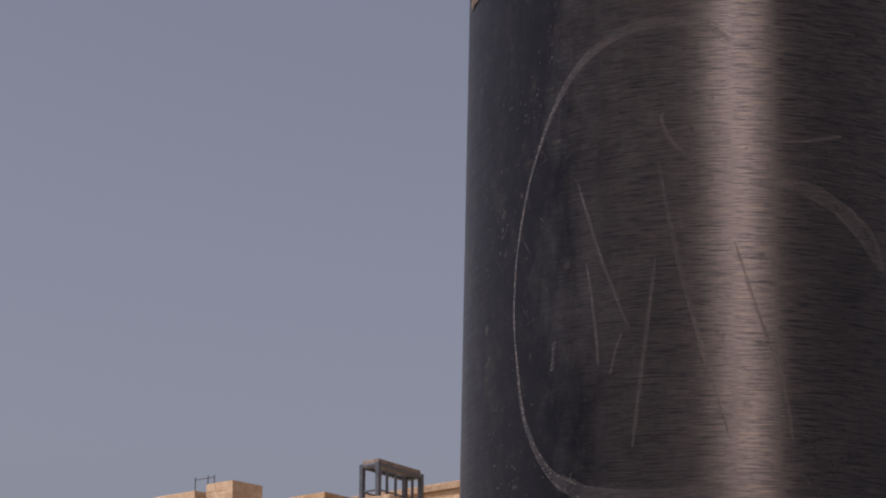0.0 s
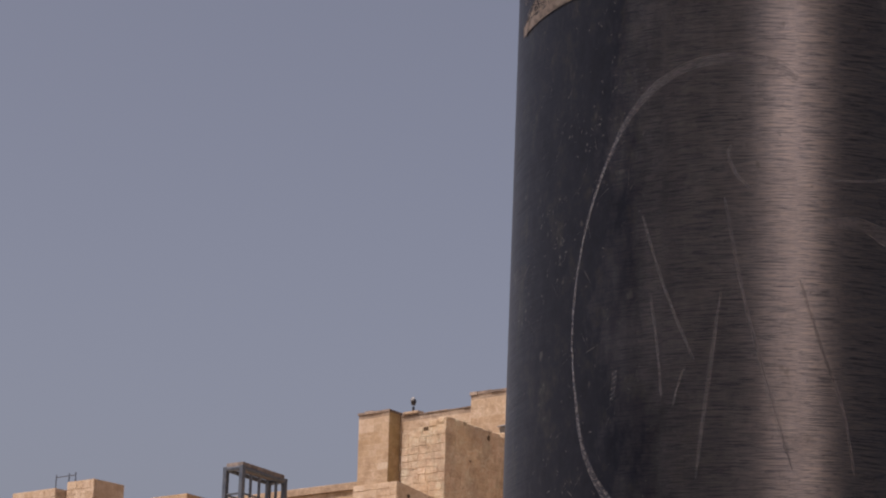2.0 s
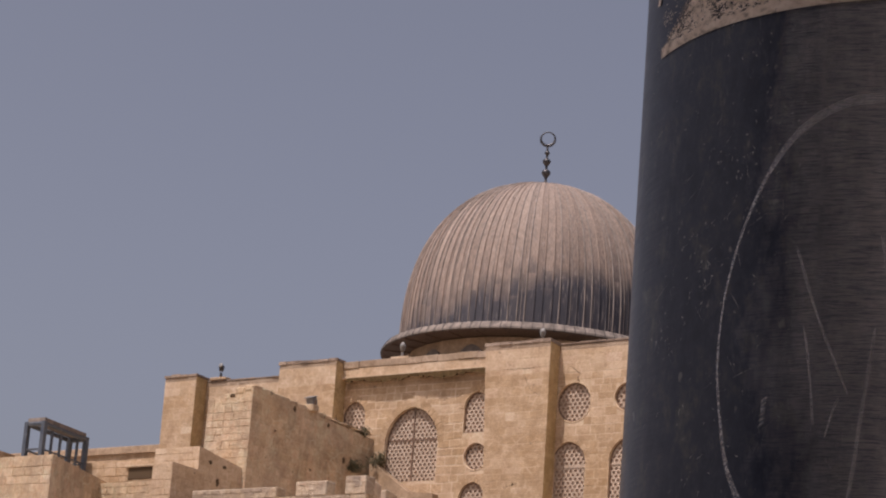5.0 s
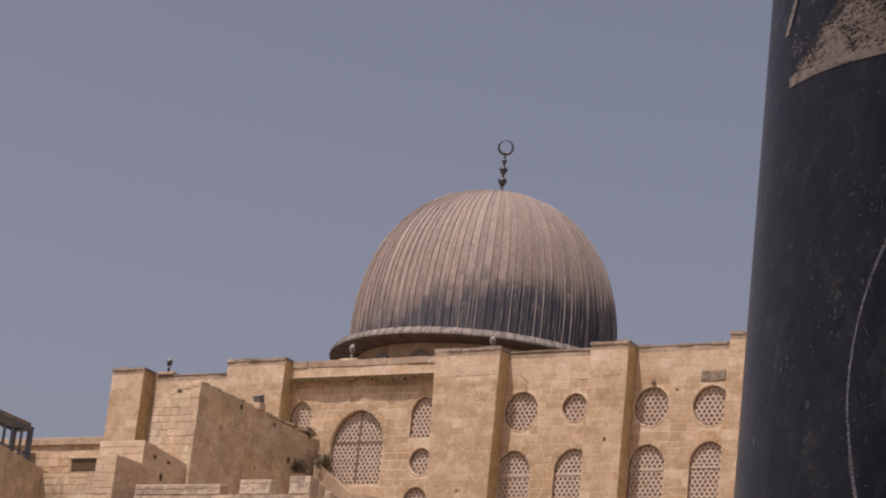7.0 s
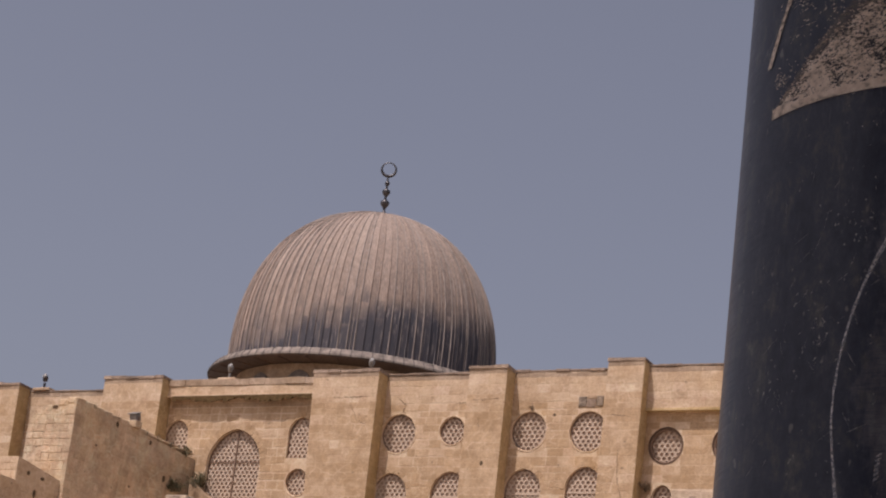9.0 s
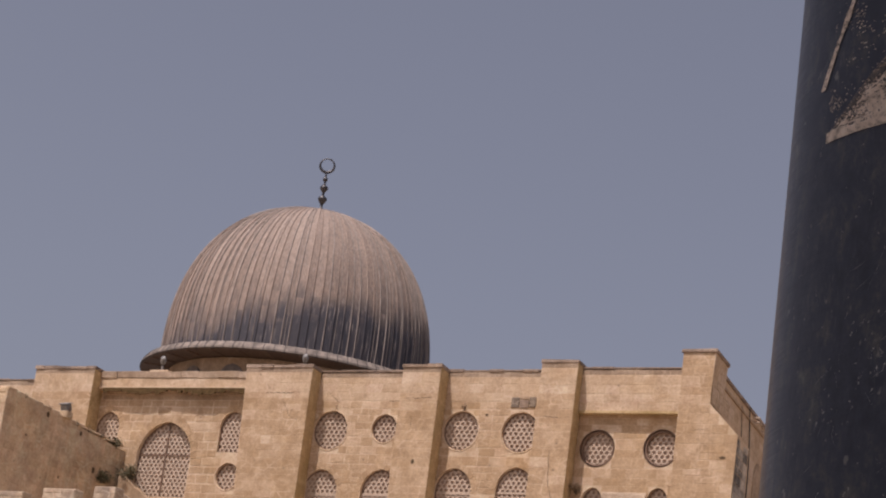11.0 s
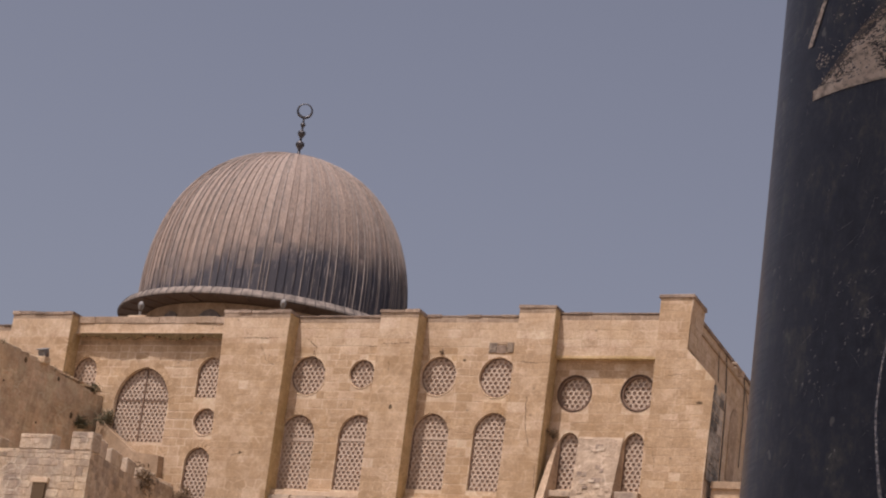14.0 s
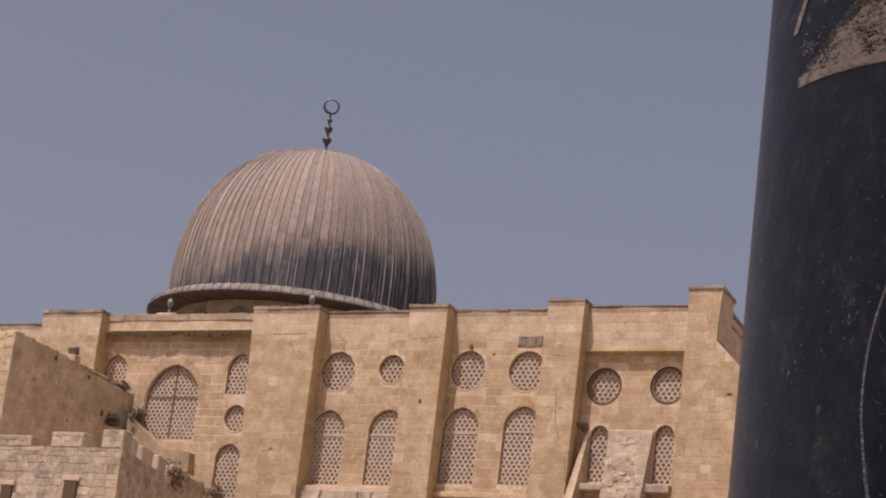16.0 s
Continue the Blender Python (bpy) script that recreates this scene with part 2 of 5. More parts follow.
l.new(ramp(n, l, grain(n, l, place(n, l, (1, 1, 1)), 8.0), [(0.3, (0.14, 0.135, 0.13)), (0.7, (0.26, 0.25, 0.24))]), b.inputs["Base Color"])
M_LENS, n, l, b = material("pale_lamp_glass", (0.24, 0.235, 0.23), 0.6)
M_IRON, n, l, b = material("blue_grey_steel", (0.16, 0.18, 0.21), 0.5, 0.3)
l.new(ramp(n, l, grain(n, l, place(n, l, (1, 1, 1)), 4.0), [(0.3, (0.06, 0.08, 0.11)), (0.7, (0.13, 0.145, 0.17))]), b.inputs["Base Color"])
M_CABLE, n, l, b = material("black_cable", (0.03, 0.028, 0.027), 0.6)
M_LEAF, n, l, b = material("dry_green_leaf", (0.07, 0.075, 0.035), 0.75)
l.new(ramp(n, l, piece_random(n, l), [(0.0, (0.05, 0.05, 0.022)), (0.6, (0.095, 0.08, 0.038)), (1.0, (0.20, 0.145, 0.075))]), b.inputs["Base Color"])
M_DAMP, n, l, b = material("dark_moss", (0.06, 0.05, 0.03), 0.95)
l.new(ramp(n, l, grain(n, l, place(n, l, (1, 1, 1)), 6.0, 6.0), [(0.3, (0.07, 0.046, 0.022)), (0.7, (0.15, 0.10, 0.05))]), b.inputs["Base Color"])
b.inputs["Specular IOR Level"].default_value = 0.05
# dark colour that stands in for shade inside openings and cracks
M_DARK, n, l, b = material("opening_shade", (0.12, 0.085, 0.055), 1.0)
b.inputs["Specular IOR Level"].default_value = 0.0
M_STRAW, n, l, b = material("dry_brown_leaf", (0.16, 0.10, 0.055), 0.85)
l.new(ramp(n, l, piece_random(n, l), [(0.0, (0.09, 0.06, 0.035)), (0.6, (0.17, 0.11, 0.06)), (1.0, (0.25, 0.17, 0.1))]), b.inputs["Base Color"])
M_TWIG, n, l, b = material("grey_twig", (0.12, 0.09, 0.065), 0.9)
M_GROUND, n, l, b = material("dusty_ground", (0.36, 0.28, 0.2), 0.95)
l.new(ramp(n, l, grain(n, l, place(n, l, (1, 1, 1)), 0.6, 8.0), [(0.3, (0.28, 0.21, 0.15)), (0.7, (0.44, 0.35, 0.26))]), b.inputs["Base Color"])
M_WARM_SLOPE, n, l, b = material("warm_reflector_earth", (0.62, 0.47, 0.35), 0.95)
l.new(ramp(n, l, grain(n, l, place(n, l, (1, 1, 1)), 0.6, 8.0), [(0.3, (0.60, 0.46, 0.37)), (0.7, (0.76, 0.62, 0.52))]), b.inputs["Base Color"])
M_REFLECTED_WALL, n, l, b = material("grey_unseen_wall", (0.12, 0.12, 0.13), 0.9)
l.new(ramp(n, l, grain(n, l, place(n, l, (1, 1, 1)), 1.2, 8.0), [(0.3, (0.05, 0.054, 0.064)), (0.7, (0.08, 0.085, 0.098))]), b.inputs["Base Color"])
M_SHADE_WALL, n, l, b = material("dark_unseen_wall", (0.04, 0.037, 0.036), 0.9)
l.new(ramp(n, l, grain(n, l, place(n, l, (1, 1, 1)), 1.2, 8.0), [(0.3, (0.040, 0.044, 0.054)), (0.7, (0.065, 0.070, 0.082))]), b.inputs["Base Color"])

# blackened brushed steel of the post: lines round the tube, blotches, pale nicks
M_POST, n, l, b = material("blackened_brushed_steel", (0.08, 0.075, 0.075), 0.42, 0.85)
tc = n.new("ShaderNodeTexCoord")


def local(scale):
    mp = n.new("ShaderNodeMapping")
    mp.inputs["Scale"].default_value = scale
    l.new(tc.outputs["Object"], mp.inputs["Vector"])
    return mp.outputs["Vector"]


brush = grain(n, l, local((66, 66, 2700)), 1.0, 6.0, 0.85)
brush_fine = grain(n, l, local((30, 30, 1900)), 1.0, 2.0, 0.6)
metal_tone = ramp(n, l, brush, [(0.43, (0.2, 0.215, 0.25)), (0.49, (0.78, 0.78, 0.82)), (0.535, (1.0, 0.93, 0.87))])
blot = grain(n, l, local((9, 9, 7)), 1.0, 7.0, 0.65)
metal_tone = mix(n, l, ramp(n, l, blot, [(0.5, (0, 0, 0)), (0.8, (0.4,) * 3)]), metal_tone, (0.36, 0.35, 0.36))
# black coating, worn off towards the east where the brushed steel lies bare
xyz = n.new("ShaderNodeSeparateXYZ")
l.new(tc.outputs["Object"], xyz.inputs[0])
wear = n.new("ShaderNodeMapRange")
wear.inputs["From Min"].default_value, wear.inputs["From Max"].default_value = 0.066, 0.176
wobble = n.new("ShaderNodeMath")
wobble.operation = "MULTIPLY_ADD"
l.new(grain(n, l, local((14, 14, 6)), 1.0, 7.0, 0.72), wobble.inputs[0])
wobble.inputs[1].default_value = 0.14
l.new(xyz.outputs["X"], wobble.inputs[2])
l.new(wobble.outputs[0], wear.inputs["Value"])
coat = ramp(n, l, grain(n, l, local((58, 58, 36)), 1.0, 9.0, 0.78), [(0.38, (0.018, 0.024, 0.047)), (0.52, (0.034, 0.041, 0.068)), (0.61, (0.07, 0.073, 0.08)), (0.72, (0.16, 0.16, 0.155))])
# fine slanting rubs in the coating
slant_map = n.new("ShaderNodeMapping")
slant_map.inputs["Rotation"].default_value = (0.0, 0.5, 0.0)
slant_map.inputs["Scale"].default_value = (420, 420, 70)
l.new(tc.outputs["Object"], slant_map.inputs["Vector"])
rub = grain(n, l, slant_map.outputs["Vector"], 1.0, 4.0, 0.7)
rub_zone = grain(n, l, local((24, 24, 18)), 1.0, 4.0, 0.6)
coat = mix(n, l, mix(n, l, 1.0, ramp(n, l, rub, [(0.57, (0, 0, 0)), (0.7, (0.5,) * 3)]), ramp(n, l, rub_zone, [(0.45, (0, 0, 0)), (0.62, (1, 1, 1))]), "MULTIPLY"), coat, (0.16, 0.16, 0.165))
c = mix(n, l, wear.outputs["Result"], coat, metal_tone)
nick = grain(n, l, local((130, 130, 90)), 1.0, 2.0, 0.5)
c = mix(n, l, ramp(n, l, nick, [(0.70, (0, 0, 0)), (0.76, (0.5,) * 3)]), c, (0.3, 0.29, 0.27))
l.new(c, b.inputs["Base Color"])
bare = n.new("ShaderNodeMath")
bare.operation = "MULTIPLY"
l.new(wear.outputs["Result"], bare.inputs[0])
bare.inputs[1].default_value = 0.92
l.new(bare.outputs[0], b.inputs["Metallic"])
l.new(ramp(n, l, brush_fine, [(0.25, (0.33,) * 3), (0.75, (0.5,) * 3)]), b.inputs["Roughness"])
b.inputs["Specular IOR Level"].default_value = 0.4
b.inputs["Anisotropic"].default_value = 0.86
b.inputs["Anisotropic Rotation"].default_value = 0.25
tang = n.new("ShaderNodeTangent")
tang.direction_type, tang.axis = "RADIAL", "Z"
l.new(tang.outputs["Tangent"], b.inputs["Tangent"])
bump(n, l, b, brush, 0.1, 0.0005)
M_SCRATCH, n, l, b = material("bright_scratch", (0.98, 0.96, 0.96), 0.6, 0.35)
tc = n.new("ShaderNodeTexCoord")
l.new(ramp(n, l, grain(n, l, local((500, 500, 700)), 1.0, 4.0, 0.7), [(0.3, (0.07,) * 3), (0.7, (0.38,) * 3)]), b.inputs["Alpha"])
M_SCUFF, n, l, b = material("faint_scuff", (0.98, 0.96, 0.97), 0.6, 0.35)
tc = n.new("ShaderNodeTexCoord")
l.new(ramp(n, l, grain(n, l, local((300, 300, 900)), 1.0, 5.0, 0.75), [(0.3, (0.06,) * 3), (0.7, (0.3,) * 3)]), b.inputs["Alpha"])
M_NICK, n, l, b = material("dull_nick", (0.85, 0.83, 0.82), 0.6, 0.3)
tc = n.new("ShaderNodeTexCoord")
l.new(ramp(n, l, grain(n, l, local((700, 700, 700)), 1.0, 2.0), [(0.35, (0.07,) * 3), (0.65, (0.55,) * 3)]), b.inputs["Alpha"])
M_GLUE, n, l, b = material("tan_glue_residue", (0.42, 0.32, 0.24), 0.95)
tc = n.new("ShaderNodeTexCoord")
l.new(ramp(n, l, grain(n, l, local((160, 160, 240)), 1.0, 5.0), [(0.34, (0.36, 0.30, 0.245)), (0.48, (0.72, 0.60, 0.49)), (0.66, (0.88, 0.77, 0.66))]), b.inputs["Base Color"])
M_FILM, n, l, b = material("thin_glue_film", (0.42, 0.345, 0.28), 0.9)
tc = n.new("ShaderNodeTexCoord")
l.new(ramp(n, l, grain(n, l, local((90, 90, 420)), 1.0, 6.0, 0.75), [(0.35, (0.05,) * 3), (0.65, (0.6,) * 3)]), b.inputs["Alpha"])


# ---------------------------------------------------------------- building helpers
def part(name, bm, mat, parent=None, label="", smooth=False):
    me = bpy.data.meshes.new(name)
    bmesh.ops.recalc_face_normals(bm, faces=bm.faces)
    if smooth:
        for f in bm.faces:
            f.smooth = True
    bm.to_mesh(me)
    bm.free()
    me.materials.append(mat)
    ob = new(name, me)
    ob.parent = parent
    return tagged(ob, label)


def thing(name, label, category, group="", kind="", at=(0, 0, 0)):
    ob = new(name)
    ob.location = at
    return tagged(ob, label, category, group, kind)


def add_prism(bm, low, high):
    """A solid between two outlines of as many corners."""
    a = [bm.verts.new(p) for p in low]
    c = [bm.verts.new(p) for p in high]
    k = len(a)
    bm.faces.new(a[::-1])
    bm.faces.new(c)
    for i in range(k):
        bm.faces.new((a[i], a[(i + 1) % k], c[(i + 1) % k], c[i]))


def add_box(bm, x0, x1, y0, y1, z0, z1):
    add_prism(bm, [(x0, y0, z0), (x1, y0, z0), (x1, y1, z0), (x0, y1, z0)], [(x0, y0, z1), (x1, y0, z1), (x1, y1, z1), (x0, y1, z1)])


def box(x0, x1, y0, y1, z0, z1, bevel=0.0):
    bm = bmesh.new()
    add_box(bm, x0, x1, y0, y1, z0, z1)
    if bevel:
        bmesh.ops.bevel(bm, geom=bm.edges[:], offset=bevel, segments=2, affect="EDGES", profile=0.5)
    return bm


def add_tube(bm, points, radius, sides=8):
    """A bent rod through points."""
    rings = []
    pts = [Vector(p) for p in points]
    for i, p in enumerate(pts):
        d = (pts[min(i + 1, len(pts) - 1)] - pts[max(i - 1, 0)]).normalized()
        a = d.orthogonal().normalized()
        c = d.cross(a)
        r = radius[i] if isinstance(radius, (list, tuple)) else radius
        rings.append([bm.verts.new(p + r * (math.cos(t) * a + math.sin(t) * c)) for t in (2 * math.pi * k / sides for k in range(sides))])
    for u, v in zip(rings, rings[1:]):
        for k in range(sides):
            best = min(range(sides), key=lambda q: (u[0].co - v[q].co).length)
            bm.faces.new((u[k], u[(k + 1) % sides], v[(k + 1 + best) % sides], v[(k + best) % sides]))
    bm.faces.new(rings[0][::-1])
    bm.faces.new(rings[-1])


def add_lathe(bm, profile, centre, sides=32):
    """Turned body: profile of (radius, height)."""
    cx, cy, cz = centre
    rings = []
    for r, h in profile:
        if r < 1e-5:
            rings.append([bm.verts.new((cx, cy, cz + h))])
        else:
            rings.append([bm.verts.new((cx + r * math.cos(t), cy + r * math.sin(t), cz + h)) for t in (2 * math.pi * k / sides for k in range(sides))])
    for u, v in zip(rings, rings[1:]):
        for k in range(sides):
            q = (k + 1) % sides
            if len(u) == 1 and len(v) > 1:
                bm.faces.new((u[0], v[k], v[q]))
            elif len(v) == 1 and len(u) > 1:
                bm.faces.new((u[k], u[q], v[0]))
            elif len(u) > 1:
                bm.faces.new((u[k], u[q], v[q], v[k]))


# ---- stone facing: loose blocks in courses, each proud of the wall
def block_shape(seed):
    """A worn block one metre long and high, its back on y = 0, its face towards -y."""
    rng = random.Random(seed)
    bm = bmesh.new()
    back = [bm.verts.new((x, 0, z)) for x, z in ((0, 0), (1, 0), (1, 1), (0, 1))]
    e = 0.035
    mid = [bm.verts.new((x + rng.uniform(-0.008, 0.008), -0.75, z + rng.uniform(-0.015, 0.015))) for x, z in ((0.006, 0.012), (0.994, 0.012), (0.994, 0.988), (0.006, 0.988))]
    front = [bm.verts.new((x, -1 + rng.uniform(-0.25, 0.1), z)) for x, z in ((e, e * 1.7), (1 - e, e * 1.7), (1 - e, 1 - e * 1.7), (e, 1 - e * 1.7))]
    for a, c in ((back, mid), (mid, front)):
        for i in range(4):
            bm.faces.new((a[i], a[(i + 1) % 4], c[(i + 1) % 4], c[i]))
    bm.faces.new(front)
    bmesh.ops.recalc_face_normals(bm, faces=bm.faces)
    me = bpy.data.meshes.new("stone_block")
    bm.to_mesh(me)
    bm.free()
    return me


BLOCKS = {}


def block_mesh(mat, k):
    key = (mat.name, k)
    if key not in BLOCKS:
        BLOCKS[key] = block_shape(k)
        BLOCKS[key].materials.append(mat)
    return BLOCKS[key]


def laid(rng, v0, v1, edges, taken, high, length, joint=0.026):
    """Rectangles of a wall laid in courses: edges(v) gives its ends, taken(va, vb) what openings occupy."""
    out, v = [], v0
    while v < v1 - 0.1:
        h = min(rng.uniform(*high), v1 - v)
        if v1 - v - h < high[0] * 0.6:
            h = v1 - v
        a, c = edges(v + h / 2)
        spans, u = [], a
        for s, e in sorted(taken(v, v + h)):
            if e <= a or s >= c:
                continue
            if s > u:
                spans.append((u, s))
            u = max(u, e)
        if u < c:
            spans.append((u, c))
        for s, e in spans:
            u = s
            while e - u > 0.06:
                w = rng.uniform(*length)
                if e - u - w < length[0] * 0.6:
                    w = e - u
                j_ = joint * rng.uniform(0.5, 1.4)
                if rng.random() > 0.035 or w > 0.8:
                    out.append((u + j_ / 2, u + w - j_ / 2, v + joint * rng.uniform(0.2, 0.9), v + h - joint * rng.uniform(0.1, 0.9)))
                u += w
        v += h
    return out


def face_wall(parent, rects, origin, along, mat, proud=0.03, singles=300, keep=None, seed=1, tilt=0.0):
    """Blocks on a wall: up to `singles` objects of their own, the rest joined; tilt: how far rough stones lie out of level."""
    rng = random.Random(seed)
    o, a = Vector(origin), Vector((*along, 0)).normalized()
    nrm = Vector((a.y, -a.x, 0))
    base = Matrix(((a.x, -nrm.x, 0, o.x), (a.y, -nrm.y, 0, o.y), (0, 0, 1, o.z), (0, 0, 0, 1)))
    order = sorted(rects, key=keep) if keep else rects
    for i, (u0, u1, v0, v1) in enumerate(order[:singles]):
        ob = new("stone_block", block_mesh(mat, rng.randrange(8)))
        ob.parent = parent
        ob.matrix_basis = base @ Matrix.Translation((u0, 0, v0)) @ Matrix.Rotation(rng.uniform(-tilt, tilt), 4, "Y") @ Matrix.Diagonal((u1 - u0, proud * rng.uniform(0.6, 1.3), v1 - v0, 1))
    rest = order[singles:]
    if rest:
        verts, faces = [], []
        for u0, u1, v0, v1 in rest:
            src = block_mesh(mat, rng.randrange(8))
            m = base @ Matrix.Translation((u0, 0, v0)) @ Matrix.Rotation(rng.uniform(-tilt, tilt), 4, "Y") @ Matrix.Diagonal((u1 - u0, proud * rng.uniform(0.6, 1.3), v1 - v0, 1))
            k = len(verts)
            verts += [tuple(m @ q.co) for q in src.vertices]
            faces += [[k + j for j in p.vertices] for p in src.polygons]
        me = bpy.data.meshes.new("masonry_facing")
        me.from_pydata(verts, [], faces)
        me.materials.append(mat)
        ob = new("masonry_facing", me)
        ob.parent = parent
        tagged(ob, kind="stuff")


# ---------------------------------------------------------------- ground, and unseen surfaces added round the camera
bm = bmesh.new()
g = [bm.verts.new(p) for p in ((-2500, -2500, 0), (2500, -2500, 0), (2500, 2500, 0), (-2500, 2500, 0))]
bm.faces.new(g)
ground = part("ground", bm, M_GROUND)
tagged(ground, "pale dusty earth ground below the old walls", "ground", kind="structure")
# unseen walls added behind the camera to shade the post and bound its highlight
yard = part("unseen_shade_wall", box(48.4, 55.3, -93.9, -93.5, 0, 17.0, 0.03), M_SHADE_WALL)
tagged(yard, "unseen dark wall added to shade the post", "wall", kind="structure")
yard = part("unseen_reflected_wall", box(54.9, 55.3, -91.1, -76.0, 0, 20.0, 0.03), M_REFLECTED_WALL)
tagged(yard, "unseen grey wall added to bound the post's highlight", "wall", kind="structure")

# unseen grey slab added so the post reflects less brown ground
M_COOL_SLAB, n, l, b = material("grey_reflected_slab", (0.06, 0.064, 0.072), 0.9)
l.new(ramp(n, l, grain(n, l, place(n, l, (1, 1, 1)), 3.0, 8.0), [(0.3, (0.045, 0.05, 0.058)), (0.7, (0.08, 0.085, 0.095))]), b.inputs["Base Color"])
tagged(part("pavement", box(48.4, 54.88, -93.48, -84.0, -0.1, 0.006), M_COOL_SLAB), "unseen grey slab added to cool the post's reflections", "pavement", kind="structure")
# unseen pale slope added to throw warm light into the post's highlight
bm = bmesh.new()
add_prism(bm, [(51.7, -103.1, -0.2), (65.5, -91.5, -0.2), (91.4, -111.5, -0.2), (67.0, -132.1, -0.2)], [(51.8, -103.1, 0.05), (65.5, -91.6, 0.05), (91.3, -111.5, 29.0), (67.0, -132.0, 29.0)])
tagged(part("bank", bm, M_WARM_SLOPE), "unseen pale slope added to warm the post's highlight", "bank", kind="structure")

# ---------------------------------------------------------------- the mosque
SIDE = Vector((-0.1624, 0.9867, 0))      # the run of its flanks
mosque = thing("mosque", "honey limestone mosque with buttressed wall and grey lead dome", "mosque")
ARCHES = [  # left, right, sill, crown
    (-16.1, -12.84, 20.0, 23.8), (-18.95, -17.5, 22.3, 24.3), (-11.33, -9.85, 22.3, 24.35), (-11.33, -9.85, 17.2, 19.82),
    (-6.12, -4.15, 17.97, 21.56), (-2.83, -0.85, 18.0, 21.62), (1.12, 3.02, 18.18, 21.76), (4.3, 6.2, 18.2, 21.85),
    (8.68, 9.62, 18.44, 21.02), (11.83, 12.78, 18.44, 21.08)]
ROUNDS = [  # centre, height, radius
    (-10.5, 21.1, 0.66), (-18.3, 21.1, 0.66), (-4.97, 23.48, 0.95), (-2.0, 23.6, 0.68), (2.11, 23.54, 0.92), (5.2, 23.5, 0.94), (9.17, 22.8, 0.85), (12.27, 22.86, 0.85)]
WALL_L, WALL_R, WALL_TOP = -30.3, 14.6, 26.0


def arch_form(x0, x1, z1):
    """A slightly pointed head: half width, offset of the two centres, radius, height of the springing."""
    r = (x1 - x0) / 2
    c = (0.15 if x1 - x0 > 3 else 0.1) * r
    return r, c, r + c, z1 - math.sqrt((r + c) ** 2 - c * c)


def arch_outline(x0, x1, z0, z1, k=18):
    r, c, big_r, cz = arch_form(x0, x1, z1)
    cx, top = (x0 + x1) / 2, math.acos(c / (r + c))
    head = [(big_r * math.cos(top * i / (k // 2)) - c, big_r * math.sin(top * i / (k // 2))) for i in range(k // 2 + 1)]
    head += [(-x, z) for x, z in head[-2::-1]]
    return [(x0, z0), (x1, z0)] + [(cx + x, cz + z) for x, z in head]


def round_outline(cx, cz, r, k=32):
    return [(cx + r * math.cos(2 * math.pi * i / k), cz + r * math.sin(2 * math.pi * i / k)) for i in range(k)]


OUTLINES = [arch_outline(*a) for a in ARCHES] + [round_outline(*r) for r in ROUNDS]


def taken_by_openings(va, vb):
    out = []
    for x0, x1, z0, z1 in ARCHES:
        r, c, big_r, cz = arch_form(x0, x1, z1)
        if vb <= z0 or va >= z1:
            continue
        if va < cz:
            out.append((x0 - 0.02, x1 + 0.02))
        else:
            hw = max(math.sqrt(max(big_r ** 2 - (va - cz) ** 2, 0)) - c, 0)
            out.append(((x0 + x1) / 2 - hw, (x0 + x1) / 2 + hw))
    for cx, cz, r in ROUNDS:
        dv = max(0, va - cz, cz - vb)
        if dv < r:
            hw = math.sqrt(r * r - dv * dv)
            out.append((cx - hw - 0.01, cx + hw + 0.01))
    return out


# the long wall, pierced by its windows
def pierced_wall(outer, holes, depth):
    bm = bmesh.new()
    loops = [outer] + holes
    flat = [p for lp in loops for p in lp]
    tris = tessellate_polygon([[Vector((x, z, 0)) for x, z in lp] for lp in loops])
    f = [bm.verts.new((x, 0, z)) for x, z in flat]
    k = [bm.verts.new((x, depth, z)) for x, z in flat]
    for t in tris:
        try:
            bm.faces.new([f[i] for i in t])
            bm.faces.new([k[i] for i in reversed(t)])
        except ValueError:
            pass
    s = 0
    for lp in loops:
        c = len(lp)
        for i in range(c):
            a, d = s + i, s + (i + 1) % c
            bm.faces.new((f[a], f[d], k[d], k[a]))
        s += c
    return bm


facade = part("facade_wall", pierced_wall([(WALL_L, 0), (WALL_R, 0), (WALL_R, WALL_TOP), (WALL_L, WALL_TOP)], OUTLINES, 0.9), M_MORTAR, mosque, "honey limestone ashlar wall with lime joints")
rng = random.Random(5)
# broad pale pointing in the west bays, tight joints towards the corner
rects = laid(rng, 16.6, 24.93, lambda v: (WALL_L, -9.2), taken_by_openings, (0.36, 0.52), (0.42, 1.0), 0.06)
face_wall(facade, rects, (0, 0, 0), (1, 0), M_STONE, 0.007, 140, lambda q: abs((q[0] + q[1]) / 2 + 13.0) + 0.2 * abs(q[2] - 21), 3)
for xa, xb, gap, seed in ((-9.2, 6.5, 0.036, 8), (6.5, WALL_R, 0.016, 9)):
    rects = laid(rng, 16.6, 24.93, lambda v: (xa, xb), taken_by_openings, (0.3, 0.5), (0.35, 1.0), gap)
    face_wall(facade, rects, (0, 0, 0), (1, 0), M_STONE, 0.006, 80, lambda q: abs(q[2] - 21), seed)


rects = laid(rng, 24.93, 25.42, lambda v: (-18.8, -9.3), lambda a, c: [], (0.22, 0.26), (0.4, 1.1), 0.02)
face_wall(facade, rects, (0, 0, 0), (1, 0), M_COPING, 0.01, 0, None, 4)
